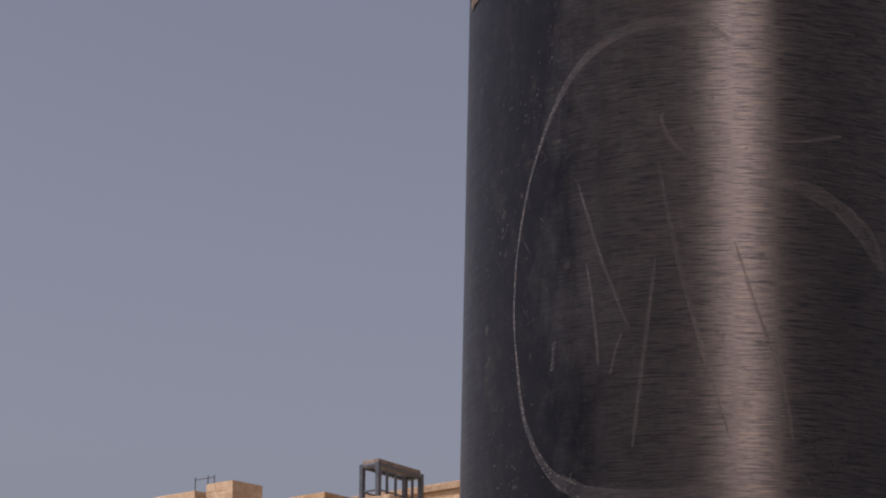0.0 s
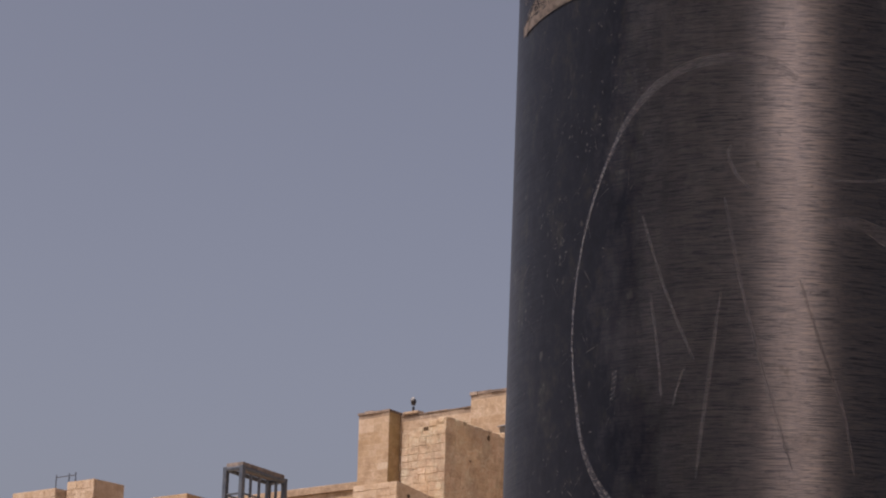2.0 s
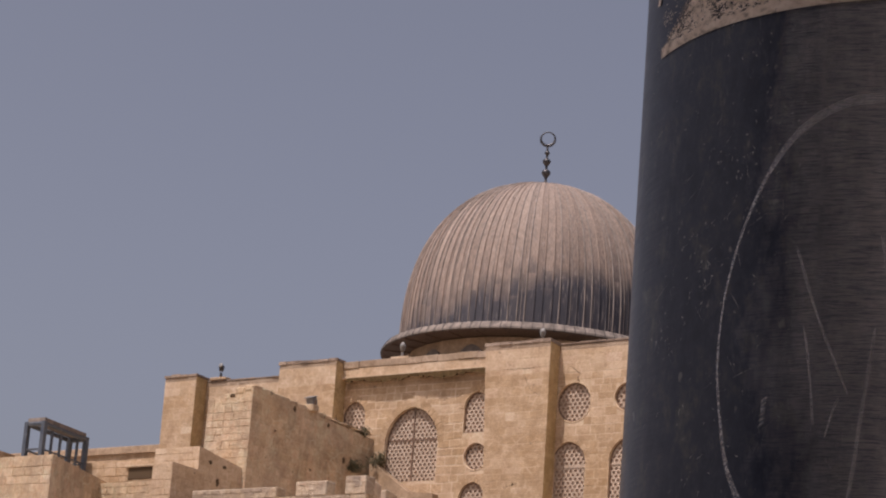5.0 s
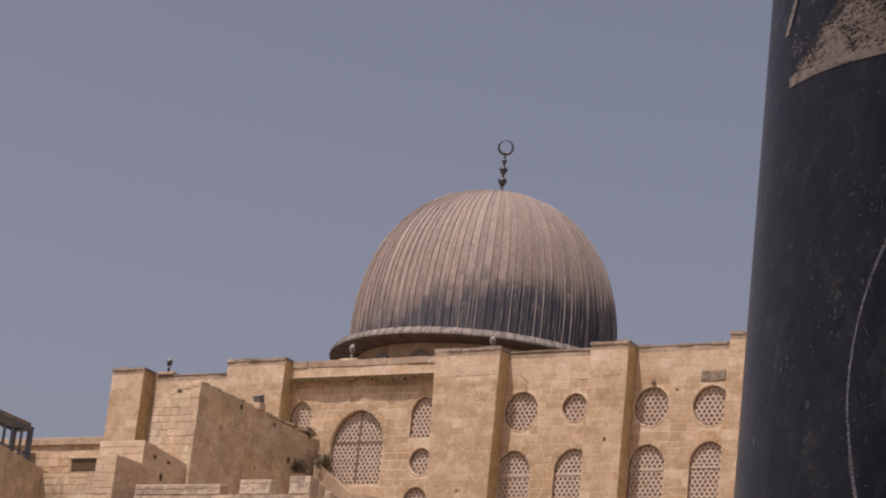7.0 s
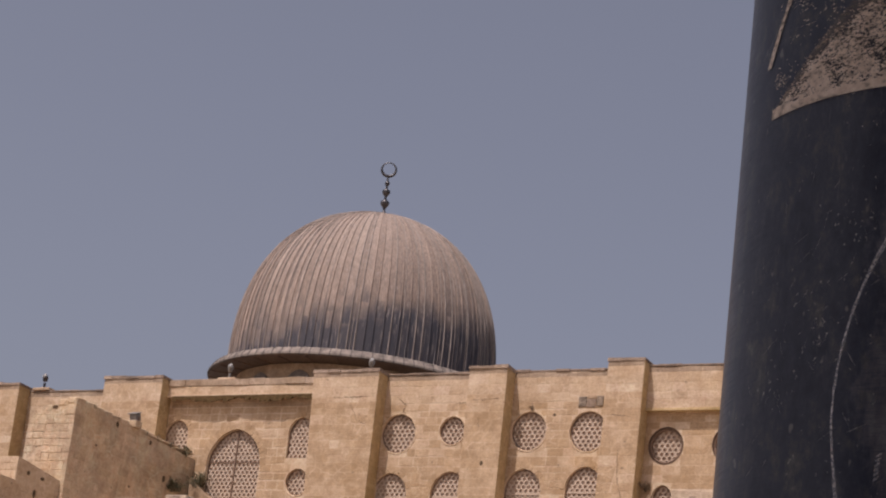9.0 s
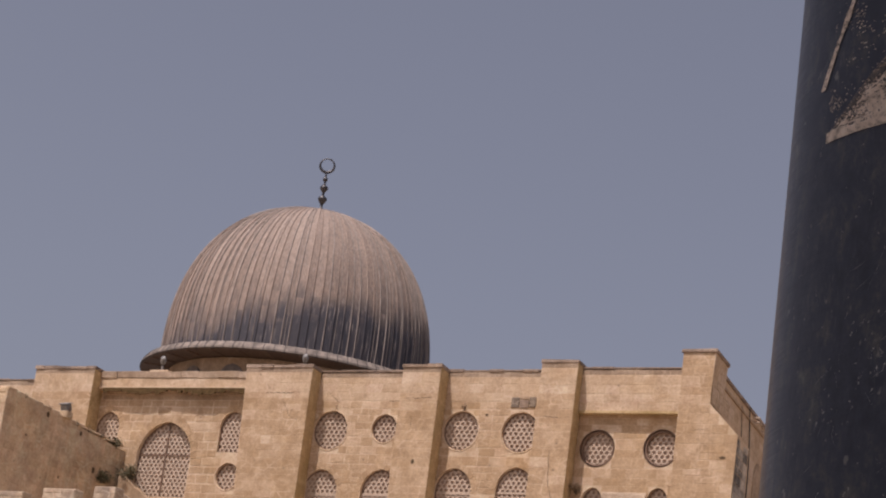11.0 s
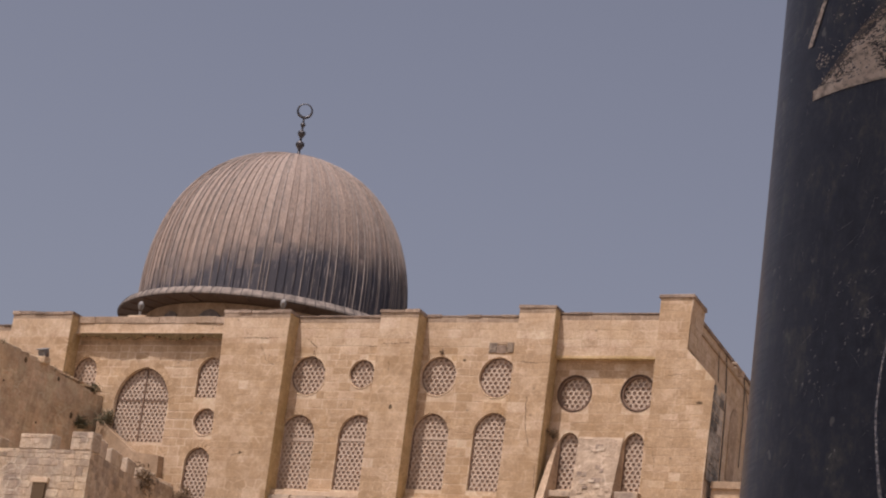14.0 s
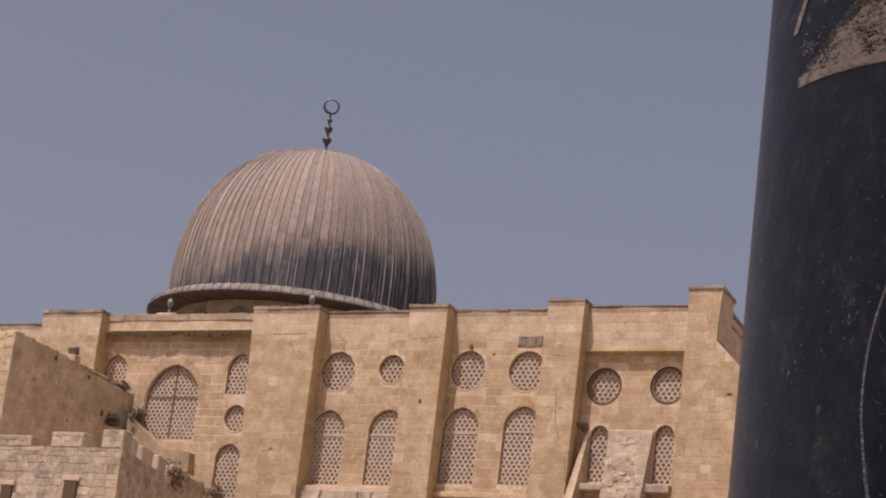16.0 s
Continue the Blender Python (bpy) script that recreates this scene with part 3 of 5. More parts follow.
# windows: pierced plaster lattice set deep in the wall, dark behind
def lattice(outline, y, pitch=0.29, hole=0.085, thick=0.06):
    """A plaster plate pierced by staggered rows of round holes."""
    xs, zs = [p[0] for p in outline], [p[1] for p in outline]
    cx = (min(xs) + max(xs)) / 2
    rowh = pitch * 0.72
    hx, hz = pitch / 2, rowh / 2
    edge = [(hx, -hz), (hx, -hz / 2), (hx, 0), (hx, hz / 2), (hx, hz), (hx / 2, hz), (0, hz), (-hx / 2, hz), (-hx, hz), (-hx, hz / 2), (-hx, 0), (-hx, -hz / 2), (-hx, -hz), (-hx / 2, -hz), (0, -hz), (hx / 2, -hz)]
    verts, faces = [], []
    rows = int((max(zs) - min(zs)) / rowh) + 3
    cols = int((max(xs) - min(xs)) / pitch) + 3
    for j in range(-1, rows):
        for i in range(-cols // 2, cols // 2 + 1):
            px, pz = cx + (i + 0.5 * (j % 2)) * pitch, min(zs) + (j + 0.6) * rowh
            k = len(verts)
            verts += [(px + ex, y, pz + ez) for ex, ez in edge]
            for yy in (y, y + thick):
                for ex, ez in edge:
                    d_ = math.hypot(ex, ez)
                    verts.append((px + hole * ex / d_, yy, pz + hole * ez / d_))
            for t in range(16):
                q = (t + 1) % 16
                faces.append((k + t, k + q, k + 16 + q, k + 16 + t))
                faces.append((k + 16 + t, k + 16 + q, k + 32 + q, k + 32 + t))
    me = bpy.data.meshes.new("lattice")
    me.from_pydata(verts, [], faces)
    me.materials.append(M_PLASTER)
    return new("lattice", me)


def rim(outline, y0, y1, width):
    """A flat border that follows an opening."""
    bm = bmesh.new()
    cx = sum(p[0] for p in outline) / len(outline)
    cz = sum(p[1] for p in outline) / len(outline)
    k = len(outline)
    inner = []
    for i, (x, z) in enumerate(outline):
        (ax, az), (bx, bz) = outline[i - 1], outline[(i + 1) % k]
        nx, nz = -(bz - az), bx - ax
        d = math.hypot(nx, nz) or 1
        inner.append((x + nx / d * width, z + nz / d * width))
    rings = [[bm.verts.new((x, y, z)) for x, z in lp] for y, lp in ((y1, outline), (y0, outline), (y0, inner), (y1, inner))]
    for u, v in zip(rings, rings[1:]):
        for i in range(k):
            bm.faces.new((u[i], u[(i + 1) % k], v[(i + 1) % k], v[i]))
    return bm


for o, info in zip(OUTLINES, ARCHES + ROUNDS):
    big = len(info) == 4 and info[1] - info[0] > 3
    small = len(info) == 3 or info[1] - info[0] < 1.3
    deep = 0.2 if info[0] > 8 or (len(info) == 3 and info[0] > 8) else 0.22 if big else 0.15
    xs, zs = [p[0] for p in o], [p[1] for p in o]
    frame_part = part("window", rim(o, deep - 0.04, deep + 0.06, 0.06), M_BAR, mosque, "arched stone window filled with white pierced plaster lattice" if len(info) == 4 else "round stone window filled with white pierced plaster lattice")
    la = lattice(o, deep, 0.27 if len(info) == 3 else 0.262, 0.087 if len(info) == 3 else 0.081)
    la.parent = frame_part
    part("pane", box(min(xs) - 0.2, max(xs) + 0.2, deep + 0.07, deep + 0.10, min(zs) - 0.2, max(zs) + 0.2), M_VOID, frame_part, "dark glass behind the lattice")
    if len(info) == 3 and info[2] > 0.6:
        cx, cz, r = info
        if cx > 8:
            # deep splayed reveal, its shadow painted in with dark brown
            bm = bmesh.new()
            k = 32
            rings = [[bm.verts.new((cx + q * math.cos(2 * math.pi * i / k), y, cz + q * math.sin(2 * math.pi * i / k))) for i in range(k)] for q, y in ((r + 0.02, -0.012), (r - 0.008, -0.012), (r - 0.014, 0.15), (r - 0.06, 0.15), (r - 0.065, 0.05), (r - 0.12, 0.06), (r - 0.13, 0.21))]
            for a_, c_ in zip(rings, rings[1:]):
                for i in range(k):
                    bm.faces.new((a_[i], a_[(i + 1) % k], c_[(i + 1) % k], c_[i]))
            part("reveal", bm, M_BAR, frame_part, "splayed stone reveal, its shade put into the colour")
        else:
            bm = bmesh.new()
            k = 40
            rr_ = random.Random(int(cx * 10) + 500)
            wob = [rr_.uniform(-0.015, 0.02) for i in range(k)]
            rings = [[bm.verts.new((cx + (q + (wob[i] if q > r else 0)) * math.cos(2 * math.pi * i / k), y, cz + (q + (wob[i] if q > r else 0)) * math.sin(2 * math.pi * i / k))) for i in range(k)] for q, y in ((r + 0.065, 0.0), (r + 0.058, -0.02), (r + 0.004, -0.02), (r - 0.012, 0.05), (r - 0.012, deep))]
            for a_, c_ in zip(rings, rings[1:]):
                for i in range(k):
                    bm.faces.new((a_[i], a_[(i + 1) % k], c_[(i + 1) % k], c_[i]))
            part("surround", bm, M_PALE, frame_part, "thin pale stone ring")
    if len(info) == 4:
        x0, x1, z0, z1 = info
        zb = z1 - (x1 - x0) / 2 - (0.03 if big else 0.22)
        if x1 - x0 > 1.6:
            w = 0.032 if big else 0.05
            part("bar", box(x0, x1, deep - (0.03 if big else 0.028), deep - 0.004, zb - w, zb + w), M_BAR if big else M_PLASTER, frame_part)
        if big:
            part("bar", box((x0 + x1) / 2 - 0.036, (x0 + x1) / 2 + 0.036, deep - 0.056, deep - 0.012, z0, z1 - 0.02), M_BAR, frame_part)


# voussoirs round the arched heads, each a wedge of its own
def voussoirs(x0, x1, z1, width, count, seed):
    r_ = random.Random(seed)
    r, c, big_r, cz = arch_form(x0, x1, z1)
    cx, top = (x0 + x1) / 2, math.acos(c / (r + c))

    def on_head(f, out):
        """f from 0 at the right springing to 1 at the left one."""
        t = top * 2 * min(f, 1 - f)
        x, z = (big_r + out) * math.cos(t) - c, (big_r + out) * math.sin(t)
        return cx + (x if f <= 0.5 else -x), cz + z

    for i in range(count):
        f0, f1 = (i + 0.04) / count, (i + 0.96) / count
        w_ = width * r_.uniform(0.82, 1.12)
        pts = [on_head(f, out) for f, out in ((f0, 0.012), (f0, w_), ((f0 + f1) / 2, w_), (f1, w_), (f1, 0.012), ((f0 + f1) / 2, 0.012))]
        d_ = r_.uniform(0.014, 0.022)
        bm = bmesh.new()
        add_prism(bm, [(x, -d_, z) for x, z in pts], [(x, 0.0, z) for x, z in pts])
        part("voussoir", bm, M_STONE, facade)


voussoirs(-16.1, -12.84, 23.8, 0.4, 19, 901)
for k_, (x0, x1, z0, z1) in enumerate(ARCHES[1:8]):
    voussoirs(x0, x1, z1, 0.3, 11, 902 + k_)


# buttresses: battered piers with a coping, faced with blocks
def buttress(xl0, xl1, xr0, xr1, top, depth=1.12, coping=0.15, seed=1, step=25.05):
    """xl0, xr0 at the foot of the seen part (z 17.9), xl1, xr1 at the top."""
    s = SIDE * (depth / SIDE.y)

    def edge(a, c, z):
        return a + (c - a) * min(max((z - 17.9) / (top - 17.9), 0), 1)

    bm = bmesh.new()
    zs = [0, 17.9, top - coping]
    for za, zb in zip(zs, zs[1:]):
        rings = []
        for z in (za, zb):
            l_, r_ = edge(xl0, xl1, z), edge(xr0, xr1, z)
            rings.append([(l_, -depth, z), (r_, -depth, z), (r_ + s.x * 1.3, 0.3 * depth, z), (l_ + s.x * 1.3, 0.3 * depth, z)])
        add_prism(bm, *rings)
    ob = part("buttress", bm, M_MORTAR, mosque, "tall battered limestone buttress")
    r = random.Random(seed + 500)
    x, k = xl1 - 0.05, s.x * 1.3
    while x < xr1 + 0.05:
        w = r.uniform(0.45, 0.95)
        w = xr1 + 0.05 - x if xr1 + 0.05 - x - w < 0.3 else w
        za, zb, f = top - coping, top + r.uniform(-0.03, 0.03), -depth - 0.05 + r.uniform(-0.025, 0.02)
        bm = bmesh.new()
        add_prism(bm, [(x, f, za), (x + w - 0.006, f + r.uniform(-0.012, 0.012), za), (x + w + k, 0.3 * depth, za), (x + k, 0.3 * depth, za)],
                  [(x + 0.01, f + 0.02, zb), (x + w - 0.016, f + 0.02, zb + r.uniform(-0.02, 0.01)), (x + w + k, 0.3 * depth, zb), (x + k, 0.3 * depth, zb)])
        part("coping_slab", bm, M_CAP, ob)
        x += w
    r = random.Random(seed)
    low = laid(r, 16.6, step, lambda v: (edge(xl0, xl1, v), edge(xr0, xr1, v)), lambda a, c: [], (0.27, 0.5), (0.35, 1.3), 0.012)
    face_wall(ob, low, (0, -depth, 0), (1, 0), M_STONE, 0.005, 200, None, seed)
    crest = top - coping - 0.24
    up = laid(r, step, crest, lambda v: (edge(xl0, xl1, v), edge(xr0, xr1, v)), lambda a, c: [], (0.36, 0.5), (0.6, 1.3), 0.012)
    face_wall(ob, up, (0, -depth, 0), (1, 0), M_PALE, 0.007, 100, None, seed + 1)
    up = laid(r, crest, top - coping, lambda v: (edge(xl0, xl1, v), edge(xr0, xr1, v)), lambda a, c: [], (0.2, 0.26), (0.5, 1.2), 0.012)
    face_wall(ob, up, (0, -depth, 0), (1, 0), M_BAND, 0.007, 20, None, seed + 2)
    # the flank that faces east, stained by moss along its foot
    bm = bmesh.new()
    q = 0.012
    add_prism(bm, [(xr0 - 0.05, -depth + 0.02, 16.0), (xr0 + q, -depth + 0.02, 16.0), (xr0 + s.x + q, 0, 16.0), (xr0 + s.x - 0.05, 0, 16.0)],
              [(xr0 - 0.05, -depth + 0.02, 17.9), (xr0 + q, -depth + 0.02, 17.9), (xr0 + s.x + q, 0, 17.9), (xr0 + s.x - 0.05, 0, 17.9)])
    zt = top - coping - 0.01
    add_prism(bm, [(xr0 - 0.05, -depth + 0.02, 17.9), (xr0 + q, -depth + 0.02, 17.9), (xr0 + s.x + q, 0, 17.9), (xr0 + s.x - 0.05, 0, 17.9)],
              [(xr1 - 0.05, -depth + 0.02, zt), (xr1 + q, -depth + 0.02, zt), (xr1 + s.x + q, 0, zt), (xr1 + s.x - 0.05, 0, zt)])
    part("flank", bm, M_MOSS, ob, "moss-stained shaded flank")
    return ob


buttress(-30.39, -30.46, -28.24, -28.24, 26.22, seed=11)
buttress(-22.44, -22.5, -18.75, -18.75, 26.4, seed=21)
buttress(-9.09, -9.52, -5.72, -5.74, 26.44, seed=31)
buttress(-0.66, -0.72, 1.32, 1.3, 26.44, seed=41)
buttress(6.42, 6.51, 8.26, 8.32, 26.64, seed=51)


# parapets between the buttresses
def parapet(x0, x1, z0, top, out, pale=True, seed=1, coping=0.13, cap=None):
    bm = bmesh.new()
    add_box(bm, x0, x1, -out, 0.7, z0, top - coping)
    ob = part("parapet", bm, M_MORTAR, mosque, "limestone parapet with a brown coping")
    r = random.Random(seed + 7)
    x = x0
    while x < x1 - 0.05:
        w = min(r.uniform(0.7, 1.5), x1 - x)
        w = x1 - x if x1 - x - w < 0.4 else w
        bm = box(x + 0.004, x + w - 0.004, -out - 0.04 + r.uniform(-0.03, 0.02), 0.75, top - coping + 0.002 + r.uniform(0, 0.03), top + r.uniform(-0.035, 0.02), 0.02)
        part("coping_slab", bm, cap or M_CAP, ob)
        x += w
    r = random.Random(seed)
    crest = top - coping - (0.24 if coping < 0.2 else 0.0)
    rects = laid(r, z0, crest, lambda v: (x0, x1), lambda a, c: [], (0.34, 0.5), (0.5, 1.3), 0.02)
    face_wall(ob, rects, (0, -out, 0), (1, 0), M_PALE if pale else M_STONE, 0.007, 120, None, seed)
    if coping < 0.2:
        rects = laid(r, crest, top - coping, lambda v: (x0, x1), lambda a, c: [], (0.2, 0.26), (0.5, 1.2), 0.014)
        face_wall(ob, rects, (0, -out, 0), (1, 0), M_BAND, 0.007, 40, None, seed + 3)
    return ob


parapet(-28.5, -22.3, 24.4, 26.03, 0.03, seed=61)
parapet(-19.1, -9.2, 25.5, 26.32, 0.34, seed=62, coping=0.36, cap=M_BAND)
parapet(-6.2, -0.5, 24.94, 26.46, 0.002, seed=63)
parapet(0.95, 6.7, 24.94, 26.48, 0.002, seed=64)
parapet(7.9, 13.6, 24.45, 26.5, 0.33, seed=65)
bm = box(-18.9, -9.2, -0.43, -0.02, 25.40, 25.52, 0.03)
part("cornice", bm, M_PALE, mosque, "pale stone ledge under the parapet")
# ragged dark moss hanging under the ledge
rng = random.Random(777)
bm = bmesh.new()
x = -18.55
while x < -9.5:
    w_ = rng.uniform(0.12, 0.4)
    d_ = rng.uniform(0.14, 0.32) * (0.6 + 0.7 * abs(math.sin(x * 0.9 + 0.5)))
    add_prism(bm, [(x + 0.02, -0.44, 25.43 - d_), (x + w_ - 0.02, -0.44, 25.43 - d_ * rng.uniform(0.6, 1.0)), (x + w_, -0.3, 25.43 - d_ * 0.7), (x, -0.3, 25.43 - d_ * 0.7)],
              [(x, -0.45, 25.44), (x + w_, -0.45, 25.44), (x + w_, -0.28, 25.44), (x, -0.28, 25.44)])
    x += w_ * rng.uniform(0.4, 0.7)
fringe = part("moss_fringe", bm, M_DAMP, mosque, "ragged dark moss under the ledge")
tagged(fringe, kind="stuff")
bm = box(8.2, 13.45, -0.38, -0.02, 24.33, 24.46, 0.02)
part("cornice", bm, M_MOSS, mosque, "mossy stone ledge under the parapet")

# corner pier: narrow turret above, flaring to the east below
bm = bmesh.new()
front = [(13.42, 0), (16.15, 0), (16.2, 18.9), (16.3, 23.2), (14.86, 24.62), (14.95, 26.9), (13.42, 26.9)]
d = 2.5
add_prism(bm, [(x, -1.2, z) for x, z in front], [(x + SIDE.x / SIDE.y * d, -1.2 + d, z) for x, z in front])
corner = part("corner_pier", bm, M_MORTAR, mosque, "limestone corner pier with a blackened east flank")
bm = bmesh.new()
add_prism(bm, [(13.34, -1.28, 26.9), (15.05, -1.28, 26.9), (15.05 - 0.43, 1.35, 26.9), (13.34 - 0.43, 1.35, 26.9)],
          [(13.36, -1.26, 27.06), (15.03, -1.26, 27.08), (15.05 - 0.43, 1.35, 27.1), (13.34 - 0.43, 1.35, 27.08)])
bmesh.ops.bevel(bm, geom=bm.edges[:], offset=0.03, segments=1, affect="EDGES")
part("coping", bm, M_CAP, corner, "weathered brown coping slab")


def corner_edges(v):
    v = v + 0.2 if v > 22.9 else v
    if v < 23.2:
        return 13.42, 16.16 + 0.14 * max(v - 18.9, 0) / 4.3
    if v < 24.62:
        return 13.42, 16.3 - (v - 23.2) / 1.42 * 1.44
    return 13.42, 14.9


rng = random.Random(71)
face_wall(corner, laid(rng, 16.6, 26.9, corner_edges, lambda a, c: [], (0.28, 0.5), (0.35, 1.25), 0.013), (0, -1.2, 0), (1, 0), M_STONE, 0.007, 220, None, 72)
# sooty lower flank and paler turret flank
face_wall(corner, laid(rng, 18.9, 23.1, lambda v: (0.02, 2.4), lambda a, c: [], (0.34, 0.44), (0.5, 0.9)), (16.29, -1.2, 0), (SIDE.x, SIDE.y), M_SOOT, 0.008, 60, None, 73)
face_wall(corner, laid(rng, 24.62, 26.9, lambda v: (0.02, 2.4), lambda a, c: [], (0.34, 0.44), (0.5, 0.9)), (14.94, -1.2, 0), (SIDE.x, SIDE.y), M_PALE, 0.01, 60, None, 74)

# east wall running back from the corner
bm = bmesh.new()
e0, e1 = Vector((14.52, 0.6, 0)), Vector((14.52, 0.6, 0)) + SIDE * 40


def flank_slab(inner, outer, z0, z1):
    """A long slab that runs along the east wall."""
    q = [(e0.x - inner, e0.y), (e0.x + outer, e0.y), (e1.x + outer, e1.y), (e1.x - inner, e1.y)]
    bm = bmesh.new()
    add_prism(bm, [(x, y, z0) for x, y in q], [(x, y, z1) for x, y in q])
    return bm


east = part("east_wall", flank_slab(1.2, 0.0, 0, 26.4), M_MORTAR, mosque, "plain limestone side wall in shade")
part("coping", flank_slab(1.2, 0.1, 26.4, 26.55), M_CAP, east, "weathered brown coping slab")
part("string_course", flank_slab(0.2, 0.09, 25.93, 26.04), M_COPING, east)
face_wall(east, laid(rng, 18.0, 25.93, lambda v: (1.2, 24), lambda a, c: [], (0.36, 0.46), (0.55, 1.2)), e0, (SIDE.x, SIDE.y), M_PALE, 0.012, 0, None, 75)


def blind_arch(s0, width, z0, z1):
    """A shallow round-headed recess panel on the east wall."""
    bm = bmesh.new()
    o = arch_outline(s0, s0 + width, z0, z1, 12)
    nrm = Vector((SIDE.y, -SIDE.x, 0))
    add_prism(bm, [tuple(e0 + SIDE * u + nrm * 0.004 + Vector((0, 0, z))) for u, z in o], [tuple(e0 + SIDE * u + nrm * 0.05 + Vector((0, 0, z))) for u, z in o])
    w = part("window", bm, M_COPING, mosque, "narrow round-headed window in the side wall")
    return w


blind_arch(8.55, 1.8, 20.9, 24.5)
blind_arch(12.6, 1.8, 20.9, 24.5)
nrm = Vector((SIDE.y, -SIDE.x, 0))


def on_flank(u, z, out):
    return tuple(e0 + SIDE * u + nrm * out + Vector((0, 0, z)))


for pts, r_ in ((((6.25, 26.5), (6.3, 26.3), (6.7, 25.2), (7.05, 23.7), (7.1, 21.5), (7.1, 18.6)), 0.03), (((4.55, 26.1), (4.75, 25.4), (4.98, 24.75)), 0.02),
                (((10.6, 26.4), (11.1, 25.6), (11.25, 24.5), (11.2, 22.0)), 0.022), (((10.7, 26.3), (11.7, 25.5), (12.6, 24.8)), 0.018)):
    bm = bmesh.new()
    add_tube(bm, [on_flank(u, z, 0.08) for u, z in pts], r_, 6)
    part("cable", bm, M_CABLE, mosque, "thin black cable hanging on the side wall")
for z, u0, u1 in ((26.3, 7.5, 9.6), (26.13, 7.7, 9.5)):
    bm = bmesh.new()
    add_tube(bm, [on_flank(u0, z, 0.02), on_flank(u0, z, 0.3), on_flank(u1, z, 0.3), on_flank(u1, z, 0.02)], 0.05, 6)
    part("drain_pipe", bm, M_PLASTER, mosque, "pale pipe bracketed out from the side wall")

# lower annex beyond the corner
bm = box(16.32, 34.0, -0.5, 8.0, 0.0, 18.6)
annex = part("annex_wall", bm, M_PALE, mosque, "lower pale stone annex with a mossy coping")
bm = box(16.3, 34.0, -0.62, 8.0, 18.6, 18.92, 0.03)
part("coping", bm, M_COPING, annex)

# rough stub pier and sills between the two narrow windows
def rough_face(x0, x1, z0, z1, y0, y1, seed, depth=0.025):
    """A rough mass of masonry: uneven front, plain flanks and a sloped top."""
    bm = bmesh.new()
    nx, nz = 16, 30
    grid = []
    for j in range(nz + 1):
        row = []
        for i in range(nx + 1):
            z = z0 + (z1 - z0) * j / nz
            xa, xb = x0 + 0.11 * (z1 - z), x1 + 0.035 * (z1 - z)
            x = xa + (xb - xa) * i / nx
            y = y0 + (y1 - y0) * j / nz
            p = Vector((x * 1.6, z * 2.0, seed))
            row.append(bm.verts.new((x, y + depth * (noise.noise(p) + 0.5 * noise.noise(p * 2.7)), z)))
        grid.append(row)
    for a, c in zip(grid, grid[1:]):
        for i in range(nx):
            bm.faces.new((a[i], a[i + 1], c[i + 1], c[i]))
    rim_ = [r[0] for r in grid] + grid[-1][1:] + [r[-1] for r in grid[-2::-1]]
    rear = [bm.verts.new((v.co.x, 0.0, v.co.z + (0.12 if v in grid[-1] else 0))) for v in rim_]
    for i in range(len(rim_) - 1):
        bm.faces.new((rim_[i], rim_[i + 1], rear[i + 1], rear[i]))
    return bm


stub = part("stub_pier", rough_face(9.66, 11.8, 16.4, 20.72, -1.5, -0.1, 4.2, 0.06), M_STUB, mosque, "rough patched grey stone stub between windows")
rng = random.Random(404)
for k in range(34):
    w_, h_ = rng.uniform(0.16, 0.5), rng.uniform(0.12, 0.3)
    x_, z_ = rng.uniform(10.0, 11.75 - w_), rng.uniform(16.6, 20.55 - h_)
    f_ = (z_ + h_ / 2 - 16.4) / 4.32
    y_ = -1.5 + 1.4 * f_
    ob = new("stone_block", block_mesh(rng.choice((M_STUB, M_RUBBLE, M_STUB, M_CAP, M_RUBBLE)), rng.randrange(8)))
    ob.parent = stub
    ob.matrix_basis = Matrix.Translation((x_, y_ + 0.01 - 0.16 * h_, z_)) @ Matrix.Rotation(-0.315, 4, "X") @ Matrix.Rotation(rng.uniform(-0.12, 0.12), 4, "Y") @ Matrix.Diagonal((w_, rng.uniform(0.02, 0.032), h_, 1))
bm = box(8.66, 9.8, -0.66, 0.1, 17.96, 18.26, 0.05)
part("sill", bm, M_RUBBLE, mosque, "worn projecting stone sill")
bm = box(11.58, 13.02, -0.66, 0.1, 17.92, 18.3, 0.05)
part("sill", bm, M_RUBBLE, mosque, "worn projecting stone sill")
bm = bmesh.new()
add_prism(bm, [(8.3, -1.63, 16.5), (8.76, -1.63, 16.5), (8.76, 0.0, 16.5), (8.3, 0.0, 16.5)], [(8.5, -0.1, 20.55), (8.68, -0.1, 20.55), (8.68, 0.0, 20.55), (8.5, 0.0, 20.55)])
part("raking_strut", bm, M_COPING, mosque, "pale raking stone strip beside the pier")
# ledge below the second bay
bm = box(-6.6, -0.9, -0.55, 0.05, 17.55, 17.8, 0.03)
ledge = part("ledge", bm, M_PALE, mosque, "grey stone ledge below the windows")
rng = random.Random(83)
face_wall(ledge, laid(rng, 16.4, 17.55, lambda v: (-6.6, -0.9), lambda a, c: [], (0.5, 0.6), (0.5, 0.9)), (0, -0.42, 0), (1, 0), M_RUBBLE, 0.4, 60, None, 84)
bm = box(1.0, 6.3, -0.3, 0.05, 17.5, 17.75, 0.03)
part("ledge", bm, M_PALE, mosque)

